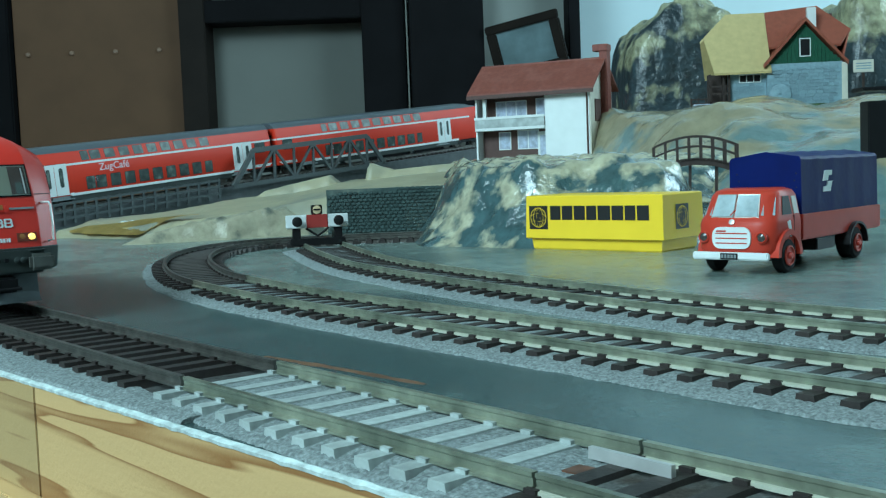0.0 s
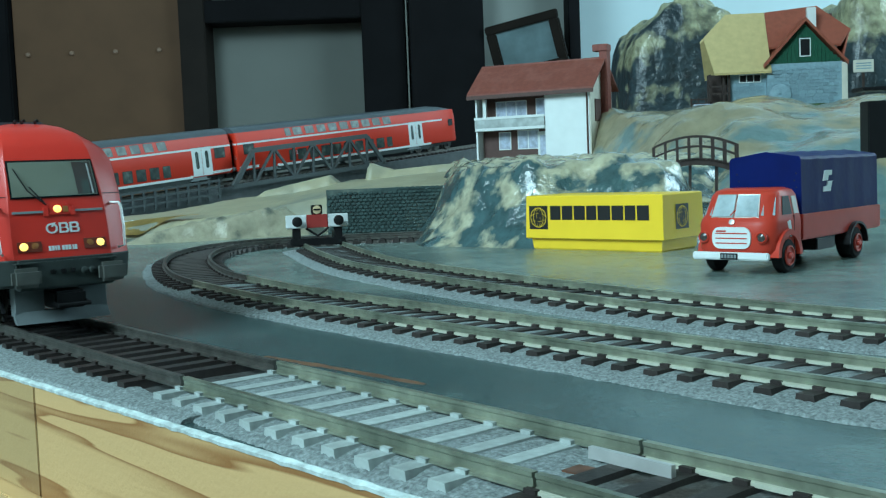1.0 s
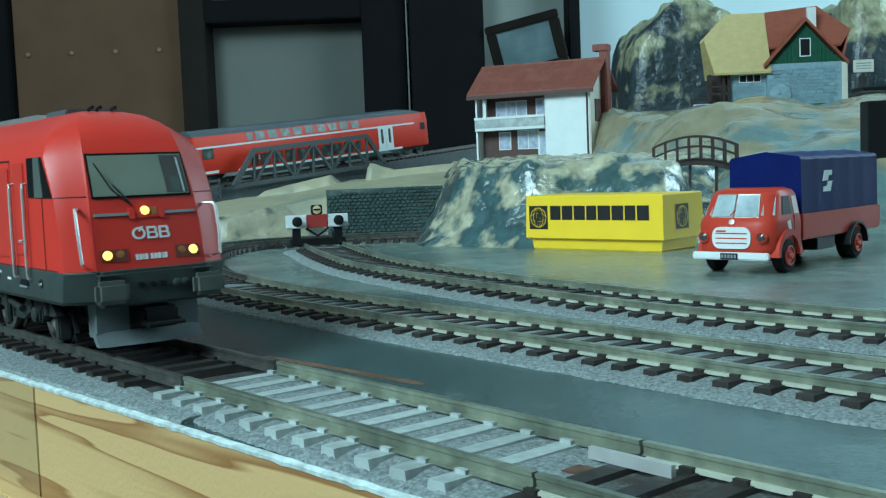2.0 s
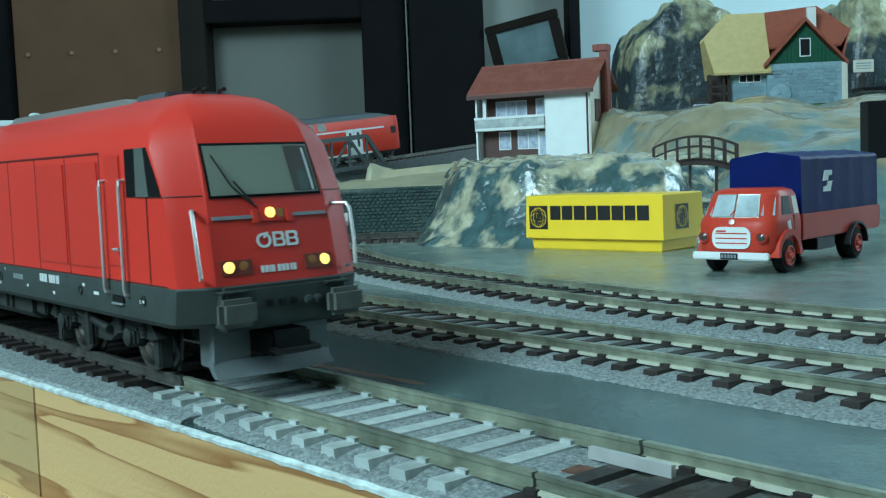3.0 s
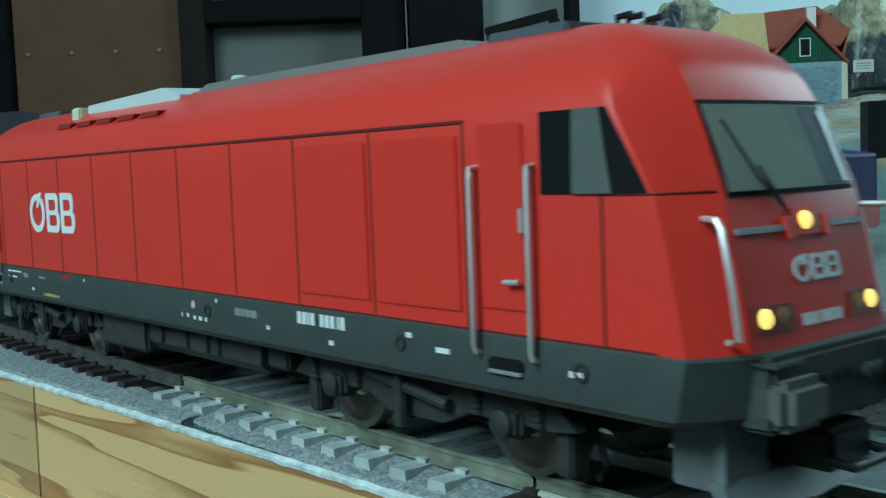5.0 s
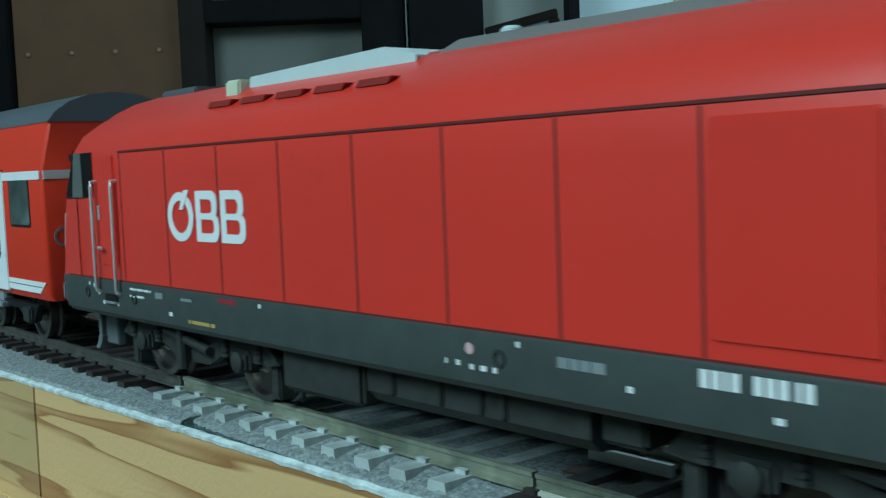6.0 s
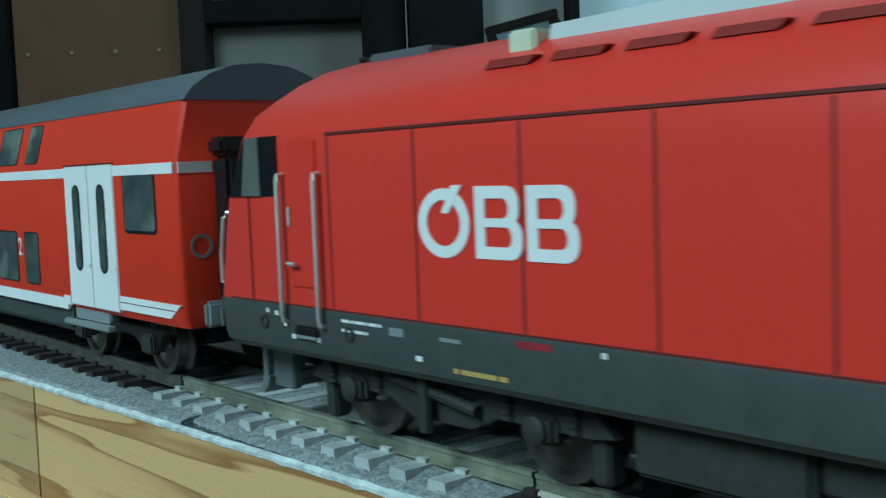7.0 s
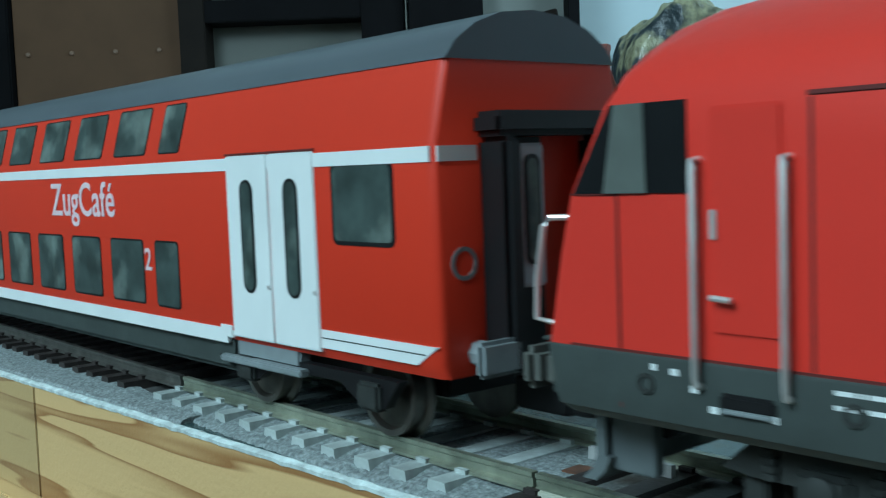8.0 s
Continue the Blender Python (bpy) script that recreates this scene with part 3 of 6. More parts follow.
def loco_bogie(parent, x):
    b = part("bogie", boxed(-26, 26, -7, 7, 5.5, 8.5, 0.6), BOGIE_GREY, parent)
    b.matrix_local = mm(x, 0.8, 0)
    sets = [wheelset(b, dx, 6.2) for dx in (-15.5, 15.5)]
    for ob, dx in zip(sets, (-15.5, 15.5)):
        ob.matrix_local = mm(dx, 0, 6.2)
    for s in (-1, 1):
        bm = bmesh.new()
        y0, y1 = sorted((s * 11.2, s * 12.8))
        prism(bm, [(-25, 6.6), (-22, 9.2), (-9, 9.4), (-5, 7.2), (5, 7.2), (9, 9.4), (22, 9.2), (25, 6.6), (22, 6.2), (9, 6.2), (5, 4.4), (-5, 4.4), (-9, 6.2), (-22, 6.2)], y0, y1, "y")
        part("side_frame", bm, BOGIE_GREY, b)
        for dx in (-15.5, 15.5):
            bm = boxed(dx - 2.4, dx + 2.4, *sorted((s * 11.0, s * 13.6)), 4.7, 7.8, 0.5)
            disc(bm, (dx, s * 13.5, 6.2), (0, s, 0), [(1.5, 0), (1.5, 0.6), (0.9, 0.9)], 16)
            part("axle_box", bm, BOGIE_GREY, b)
            for e in (-4.6, 4.6):
                bm = bmesh.new()
                for i in range(5):
                    disc(bm, (dx + e, s * 12.9, 6.4 + i * 0.7), (0, 0, 1), [(0.7, 0), (0.7, 0.45), (0.5, 0.5), (0.5, 0.72)], 12)
                part("spring", bm, BOGIE_GREY, b)
        part("damper", tube(bmesh.new(), [(-7, s * 13.6, 8.8), (7, s * 13.6, 6.8)], 0.7), BOGIE_GREY, b)
        part("damper", tube(bmesh.new(), [(-1, s * 14.0, 3.4), (-1, s * 14.0, 9.8)], 0.8), BOGIE_GREY, b)
        part("brake_hanger", boxed(-23.5, -21.2, *sorted((s * 9.5, s * 12)), 1.5, 7, 0.3), BOGIE_GREY, b)
        part("brake_hanger", boxed(21.2, 23.5, *sorted((s * 9.5, s * 12)), 1.5, 7, 0.3), BOGIE_GREY, b)
        part("sand_pipe", tube(bmesh.new(), [(24, s * 9.5, 7), (25.5, s * 9.2, 3), (24, s * 8.8, 1.2)], 0.45), BLACK, b)
    return sets


def locomotive():
    t = thing("diesel_locomotive", "bright red model diesel locomotive with a grey underframe and lit headlamps", "locomotive")
    part("body", loft(bmesh.new(), [plan_loop(xf, wf, xt, w, z) for z, xf, wf, xt, w in LEVELS]), LOCO_RED, t, "smooth red painted body", smooth=24)
    skirt = [(9.9, 99.1, 10.4, 95.2, 15.3), (10.6, 100.1, 10.8, 96.4, 15.8), (15.7, 100.9, 11.1, 97.5, 15.9), (16.0, 100.7, 11.0, 97.4, 15.8)]
    part("underframe", loft(bmesh.new(), [plan_loop(xf, wf, xt, w, z) for z, xf, wf, xt, w in skirt]), SKIRT_GREY, t, "dark grey underframe skirt", smooth=28)
    part("fuel_tank", prism(bmesh.new(), [(-13.0, 10.6), (13.0, 10.6), (13.0, 6.4), (11.5, 5.0), (-11.5, 5.0), (-13.0, 6.4)], -10.6, 24.6, "x"), BOGIE_GREY, t)
    part("equipment_box", boxed(-29.0, -11.2, -13.4, 13.4, 4.2, 10.6, 0.5), BOGIE_GREY, t)
    part("equipment_box", boxed(25.2, 30.6, -12.4, 12.4, 6.2, 10.6, 0.4), BOGIE_GREY, t)
    for x in (-6.0, 2.5, 9.0, 12.5):
        part("tank_bracket", boxed(x, x + 1.0, -13.5, 13.5, 6.6, 10.4, 0.2), BOGIE_GREY, t)
    for s in (-1, 1):
        # joints of the side panels, gutter and door
        for x in (-71.2, -55.4, -39.6, -23.8, -7.9, 7.9, 23.8, 39.6, 55.4, 71.2):
            part("panel_joint", boxed(x - 0.17, x + 0.17, *sorted((s * 15.5, s * 15.73)), 16.3, 36.3), GROOVE, t)
        part("gutter", boxed(-71.5, 71.5, *sorted((s * 15.5, s * 15.82)), 36.4, 36.8, 0.08), GROOVE, t)
        part("sole_line", boxed(-95, 95, *sorted((s * 15.5, s * 15.76)), 15.95, 16.25), GROOVE, t)
        for x0, x1 in ((40.0, 55.1), (55.7, 70.8)) if s < 0 else ((-70.4, -56.6), (56.8, 70.8)):
            if x0 > 0:
                part("side_door", boxed(x0 + 0.3, x1 - 0.3, *sorted((s * 15.5, s * 15.92)), 17.6, 35.4, 0.25), LOCO_RED, t)
        for e in (-1, 1):
            part("cab_door", boxed(*sorted((e * 73.4, e * 79.9)), *sorted((s * 15.5, s * 15.92)), 18.3, 36.2, 0.25), LOCO_RED, t)
            part("door_handle", tube(bmesh.new(), [(e * 79.5, s * 16.5, 21.3), (e * 77.6, s * 16.6, 21.2)], 0.28), STEEL, t, "small steel door handle")
            part("door_handle", boxed(*sorted((e * 79.2, e * 79.8)), *sorted((s * 15.9, s * 16.2)), 25.8, 28.2, 0.1), STEEL, t)
            for x in (73.0, 81.0):
                bm = tube(bmesh.new(), [(e * x, s * 15.7, 32.1), (e * x, s * 16.5, 32.0), (e * x, s * 16.6, 31.3), (e * x, s * 16.6, 14.8), (e * x, s * 16.5, 14.2), (e * x, s * 15.7, 14.0)], 0.33)
                part("handrail", bm, STEEL, t, "bright steel handrail")
            part("step", boxed(*sorted((e * 74.2, e * 79.2)), *sorted((s * 15.7, s * 16.1)), 12.4, 13.8, 0.3), BLACK, t)
            part("step_edge", boxed(*sorted((e * 74.4, e * 79.0)), *sorted((s * 15.8, s * 16.3)), 12.2, 12.6, 0.1), PLOUGH_GREY, t)
            part("cab_joint", boxed(e * 89.3 - 0.12, e * 89.3 + 0.12, *sorted((s * 15.4, s * 15.82)), 11.2, 29.3), GROOVE, t)
            # cab side window: dark surround with a glass pane, bent round the taper
            def window(out, outline_lo, outline_hi, name, material, label=""):
                bm = bmesh.new()
                zs = (29.5, 33.2, 36.9)
                cols = []
                for z in zs:
                    k = (z - 29.5) / 7.4
                    x0 = outline_lo[0] + (outline_hi[0] - outline_lo[0]) * k
                    x1 = outline_lo[1] + (outline_hi[1] - outline_lo[1]) * k
                    xf, wf, xt, w = level(z)
                    xs = [x0] + [min(max(q, x0 + 0.01 * i), x1 - 0.01 * (3 - i)) for i, q in enumerate((xt - 0.7, xt + 0.3, (xf + xt) / 2 + 0.1), 1)] + [x1]
                    cols.append([(x, skin_y(x, z)) for x in xs])
                inner = [[bm.verts.new((e * x, s * (y + out - 0.4), z)) for x, y in c] for c, z in zip(cols, zs)]
                outer = [[bm.verts.new((e * x, s * (y + out), z)) for x, y in c] for c, z in zip(cols, zs)]
                for a in range(2):
                    for b in range(4):
                        bm.faces.new((outer[a][b], outer[a][b + 1], outer[a + 1][b + 1], outer[a + 1][b]))
                        bm.faces.new((inner[a][b], inner[a + 1][b], inner[a + 1][b + 1], inner[a][b + 1]))
                ring_o = outer[0] + [outer[1][4]] + outer[2][::-1] + [outer[1][0]]
                ring_i = inner[0] + [inner[1][4]] + inner[2][::-1] + [inner[1][0]]
                for i in range(len(ring_o)):
                    j = (i + 1) % len(ring_o)
                    bm.faces.new((ring_o[i], ring_i[i], ring_i[j], ring_o[j]))
                part(name, bm, material, t, label)
            window(0.16, (82.0, 94.3), (82.0, 89.9), "cab_window", WINDOW_BLACK, "black cab side window surround")
            window(0.30, (86.0, 90.6), (86.2, 89.3), "window_pane", mat("cab_pane", (0.10, 0.115, 0.105), 0.35, 0, 0.15, 4), "grey glazed cab window")
            seam = [(e * x, s * (skin_y(x, 29.4) + 0.03), 29.4) for x in np.linspace(89.0, 97.4, 14)]
            part("cab_seam", tube(bmesh.new(), seam, 0.11, 6), GROOVE, t)
            # corner handrail
            bm = tube(bmesh.new(), [(e * 97.2, s * (skin_y(97.2, 27) - 0.2), 27.2), (e * 99.4, s * 13.4, 27.2), (e * 100.0, s * 13.6, 26.5), (e * 101.0, s * 13.6, 21.5), (e * 101.4, s * 13.4, 17.6), (e * 99.8, s * (skin_y(99.2, 17) - 0.2), 17.2)], 0.3)
            part("corner_handrail", bm, STEEL, t, "bent steel handrail at the cab corner")
        logo_shapes(t, side_plane(s, -54.8 if s < 0 else 54.8, 23.2, 15.72), 7.1, WHITE)
        bars(t, side_plane(s, 39.2 if s < 0 else -49.8, 13.9, 15.86), [0.85, 0.85, 0.45, 0.85, -0.7, 0.85, 0.85, 0.85, -0.05, 0.45, 0.85], 1.5, WHITE, 0.26)
        bars(t, side_plane(s, 23.4, 13.6, 15.86), [1.4, 1.0, 1.2, 1.6], 1.0, PLOUGH_GREY, 0.2)
        for x, z, w in ((18.0, 14.9, 0.5), (9.1, 12.2, 0.6), (7.4, 12.2, 0.3), (11.2, 12.0, 0.6), (12.8, 12.0, 0.9), (14.6, 12.0, 0.6), (31.6, 12.4, 0.7), (-86.0, 14.8, 0.6), (-74.8, 12.0, 0.7), (61.0, 14.3, 1.0), (66.0, 13.2, 2.2), (85.0, 13.0, 1.6), (-84.0, 14.6, 0.8), (-82.0, 13.4, 0.7), (-80.2, 12.0, 0.8), (-30.0, 15.0, 0.6), (46.0, 11.9, 0.9), (-56.0, 11.9, 1.0)):
            bars(t, side_plane(s, x, z, 15.86), [w], 0.55, WHITE)
        for i in range(5):
            bars(t, side_plane(s, -69.5 + (i % 3) * 2.6, 14.9 - (i // 3) * 1.1, 15.86), [1.6, 0.5], 0.35, WHITE)
        bars(t, side_plane(s, -60.5, 14.2, 15.86), [2.4], 0.9, PLOUGH_GREY)
        bars(t, side_plane(s, -52.0, 14.4, 15.86), [3.2], 0.4, PLOUGH_GREY)
        bars(t, side_plane(s, -40.6, 14.9, 15.86), [4.6], 0.7, mat("red_tag", (0.25, 0.02, 0.03), 0.5, 0, 0.2, 2))
        bars(t, side_plane(s, -49.9, 11.3, 15.86), [0.7, 5.2, 1.2], 0.5, OCHRE, 0.4)
        part("warning_disc", disc(bmesh.new(), (11.2, s * 15.8, 14.1), (0, s, 0), [(0.6, 0), (0.6, 0.12), (0.1, 0.14)], 16), mat("pink_print", (0.62, 0.42, 0.42), 0.5, 0, 0.1, 1), t, "small pink painted disc")
        for x in (-68.0, 15.6, 60.0, 86.5, -86.5):
            bm = disc(bmesh.new(), (x, s * 15.75, 13.6), (0, s, 0), [(0.9, 0), (0.9, 0.3), (0.55, 0.3), (0.5, 0.05)], 14)
            part("filler_cap", bm, BOGIE_GREY, t)
        for i in range(5):
            x = -47.9 + i * 9.05
            bm = bmesh.new()
            prism(bm, [(x, 41.9), (x + 6.2, 41.9), (x + 7.0, 42.7), (x + 0.8, 42.7)], s * 10.2, s * 12.1, "y")
            part("roof_slot", bm, SLOT_RED, t)
    # ends
    for e in (-1, 1):
        def face(out, y0, y1, z0, z1, name, material, label="", y2=None, y3=None):
            """A slab on the raked front: width y0..y1 at the foot z0, y2..y3 at the top z1."""
            y2, y3 = (y0, y1) if y2 is None else (y2, y3)
            bm = bmesh.new()
            loops = []
            for z, a, b in ((z0, y0, y1), ((z0 + z1) / 2, (y0 + y2) / 2, (y1 + y3) / 2), (z1, y2, y3)):
                xf, wf = level(z)[:2]
                row = []
                for y, o in [(a + (b - a) * q / 6, out) for q in range(7)] + [(b + (a - b) * q / 6, -0.6) for q in range(7)]:
                    row.append((e * (xf + float(np.interp(abs(y), [0, wf * 0.5, wf * 0.97], [0.5, 0.4, 0.05])) + o), y, z))
                loops.append(row)
            loft(bm, loops)
            return part(name, bm, material, t, label)
        face(0.16, -9.7, 9.7, 28.9, 37.2, "windscreen_frame", WINDOW_BLACK, "black windscreen surround", -9.4, 9.4)
        face(0.24, -9.3, 9.3, 29.3, 36.8, "windscreen_blind", BEIGE, "beige cab interior behind the glass", -9.0, 9.0)
        face(0.29, 4.8, 9.1, 29.5, 36.6, "cab_partition", BROWN_WALL, "dark brown cab partition", 4.6, 8.8)
        face(0.34, 6.0, 7.6, 29.6, 32.6, "driver_seat", mat("seat_grey", (0.10, 0.10, 0.09), 0.7, 0, 0.15, 3))
        face(0.46, -9.4, 9.4, 29.2, 36.9, "windscreen", GLASS, "clear windscreen glass", -9.1, 9.1)
        face(0.5, 8.1, 8.4, 29.6, 36.2, "cab_pillar", STEEL, "", 7.8, 8.1)
        part("wiper", tube(bmesh.new(), [(e * 98.9, -2.6, 27.4), (e * 98.4, -6.2, 30.6), (e * 96.4, -8.4, 35.4)], 0.15), BLACK, t, "black windscreen wiper")
        part("wiper", tube(bmesh.new(), [(e * 98.8, -2.9, 27.9), (e * 98.2, -5.8, 31.4)], 0.15), BLACK, t)
        for y0, y1 in ((-9.8, -3.2), (3.2, 9.8)):
            face(0.30, y0, y1, 25.7, 26.2, "front_rail", PLOUGH_GREY)
        face(0.5, -3.4, -2.4, 25.0, 26.9, "rail_bracket", LOCO_RED)
        face(0.5, 2.4, 3.4, 25.0, 26.9, "rail_bracket", LOCO_RED)
        face(0.28, -2.2, 2.4, 25.2, 27.6, "lamp_housing", LOCO_RED)
        face(0.35, 0.9, 2.0, 25.7, 27.0, "lamp_lens", LAMP_OFF)
        bm = disc(bmesh.new(), (e * 98.85, -0.3, 26.4), (e, 0, 0.1), [(0.85, 0), (0.85, 0.4), (0.55, 0.7), (0.05, 0.8)], 16)
        part("headlamp", bm, LAMP if e > 0 else PLOUGH_GREY, t, "round glowing headlamp")
        for s in (-1, 1):
            a, b = sorted((s * 4.6, s * 9.6))
            face(0.2, a, b, 17.5, 19.7, "lamp_housing", mat("lamp_box", (0.16, 0.035, 0.02), 0.4, 0, 0.15, 2), "dark red lamp housing")
            bm = disc(bmesh.new(), (e * 99.95, s * 8.3, 18.6), (e, 0, 0.05), [(0.9, 0), (0.9, 0.5), (0.6, 0.8), (0.05, 0.9)], 16)
            part("headlamp", bm, LAMP if e > 0 else PLOUGH_GREY, t, "round glowing headlamp")
            bm = disc(bmesh.new(), (e * 100.2, s * 5.9, 18.6), (e, 0, 0.05), [(0.85, 0), (0.85, 0.35), (0.3, 0.5)], 14)
            part("tail_lamp", bm, LAMP_OFF, t)
            part("foot_board", boxed(*sorted((e * 100.5, e * 103.2)), *sorted((s * 6.6, s * 11.0)), 15.0, 15.4, 0.15), SKIRT_GREY, t)
            bm = boxed(*sorted((e * 103.0, e * 105.2)), *sorted((s * 6.2, s * 12.4)), 10.2, 14.4, 0.8)
            box(bm, *sorted((e * 100.5, e * 103.4)), *sorted((s * 7.6, s * 10.6)), 10.6, 13.6, 0.3)
            part("buffer", bm, BUFFER_GREY, t, "broad olive-grey buffer")
        part("buffer_beam", boxed(*sorted((e * 99.0, e * 102.6)), -10.6, 10.6, 9.4, 15.9, 0.5), SKIRT_GREY, t)
        for y in (-3.2, -1.0, 1.0):
            part("socket", boxed(*sorted((e * 102.5, e * 103.1)), y - 0.55, y + 0.55, 12.6, 13.6, 0.15), BLACK, t)
        for y in (3.6, 5.2):
            part("hose_cap", disc(bmesh.new(), (e * 102.5, y, 12.9), (e, 0, 0), [(0.75, 0), (0.75, 0.5), (0.4, 0.7)], 14), SKIRT_GREY, t)
        for y0, y1 in ((-10.0, -3.9), (3.9, 10.0)):
            bm = loft(bmesh.new(), [[(e * (97.4 - g), y0, z) for g in (0, 1.2)] + [(e * (97.4 - g), y1, z) for g in (1.2, 0)] for z in (3.4, 9.8)])
            part("plough_blade", bm, PLOUGH, t, "pale grey snow plough plate")
        lip = [[(e * (97.2 + a), -10.2, z), (e * (98.4 + a), 0, z), (e * (97.2 + a), 10.2, z), (e * (95.6 + a), 10.2, z), (e * (95.6 + a), -10.2, z)] for a, z in ((0.0, 4.4), (0.6, 3.0), (1.8, 1.9))]
        part("snow_plough", loft(bmesh.new(), lip), PLOUGH, t, "pale grey snow plough lip")
        part("plough_bracket", boxed(*sorted((e * 91, e * 96.2)), -9.2, -7.8, 3.0, 10.8, 0.2), PLOUGH, t)
        part("plough_bracket", boxed(*sorted((e * 91, e * 96.2)), 7.8, 9.2, 3.0, 10.8, 0.2), PLOUGH, t)
        part("coupler", boxed(*sorted((e * 94, e * 103.4)), -3.4, 3.4, 5.0, 8.8, 0.5), BLACK, t)
        part("coupler_loop", tube(bmesh.new(), [(e * 103, -3.4, 6.2), (e * 105.4, -3.4, 6.0), (e * 105.4, 3.4, 6.0), (e * 103, 3.4, 6.2)], 0.45), BLACK, t)
        for y in (-2.4, -0.8, 2.2):
            part("horn", tube(bmesh.new(), [(e * 80.0, y, 44.8), (e * 80.0, y, 46.4), (e * 81.8, y, 46.5)], 0.38), BLACK, t, "black roof horn")
        part("roof_grille", boxed(*sorted((e * 64.0, e * 76.0)), -5.5, 5.5, 45.2, 46.5, 0.3), ROOF_GREY, t)
        logo_shapes(t, Matrix(((0, -0.184 * e, 0.983 * e, e * 100.06 * MM), (e, 0, 0, e * -3.3 * MM), (0, 0.983, 0.184, 21.2 * MM), (0, 0, 0, 1))), 2.3, WHITE)
        bars(t, Matrix(((0, -0.184 * e, 0.983 * e, e * 100.75 * MM), (e, 0, 0, e * -3.2 * MM), (0, 0.983, 0.184, 17.5 * MM), (0, 0, 0, 1))), [0.58, 0.58, 0.3, 0.58, -0.2, 0.58, 0.58, 0.58, -0.01, 0.3, 0.58], 1.05, WHITE, 0.13)
    part("roof_hood", prism(bmesh.new(), [(-42.6, 44.2), (-42.2, 45.9), (-11.0, 46.7), (-5.0, 45.2), (-5.0, 44.2)], -8.2, 8.2, "y"), HOOD, t, "pale grey roof hood")
    part("roof_hood", prism(bmesh.new(), [(-4.6, 45.0), (0.4, 46.4), (60.0, 46.3), (64.0, 45.0)], -6.2, 6.2, "y"), HATCH_GREY, t, "long grey roof hatch")
    part("roof_knob", disc(bmesh.new(), (6.5, -4.0, 46.6), (0, 0, 1), [(1.2, 0), (1.2, 0.3), (0.8, 0.6), (0.1, 0.7)], 14), HOOD, t)
    part("exhaust", boxed(-47.0, -43.2, -9.6, -6.0, 43.0, 45.7, 0.3), mat("pale_green", (0.55, 0.62, 0.46), 0.6, 0, 0.06, 4), t, "pale green exhaust block")
    sets = loco_bogie(t, 57.0) + loco_bogie(t, -57.0)
    return t, sets


LOCO, LOCO_WHEELS = locomotive()


# ---- coaches ----
COACH = [(15.0, 9.0), (15.8, 10.6), (15.8, 34.8), (13.6, 44.2)]
COACH_ROOF = [(13.8, 44.0), (12.2, 46.0), (9.2, 48.0), (5.2, 49.4), (0, 49.9)]


def coach_y(z):
    return float(np.interp(z, [q[1] for q in COACH], [q[0] for q in COACH]))


def rounded(w, h, r, n=4):
    pts = []
    for cx, cy, a0 in ((w - r, h - r, 0), (r, h - r, 90), (r, r, 180), (w - r, r, 270)):
        pts += [(cx + r * math.cos(radians(a0 + 90 * i / n)), cy + r * math.sin(radians(a0 + 90 * i / n))) for i in range(n + 1)]
    return pts


def coach_pane(t, s, x0, x1, z0, z1, out, name, material, label="", r=0.9, lean=0.0):
    bm = bmesh.new()
    outline = rounded(x1 - x0, z1 - z0, r)
    loops = []
    for o in (out - 0.5, out):
        loops.append([(x0 + u + lean * v / (z1 - z0), s * (coach_y(z0 + v) + o), z0 + v) for u, v in outline])
    loft(bm, loops)
    return part(name, bm, material, t, label)


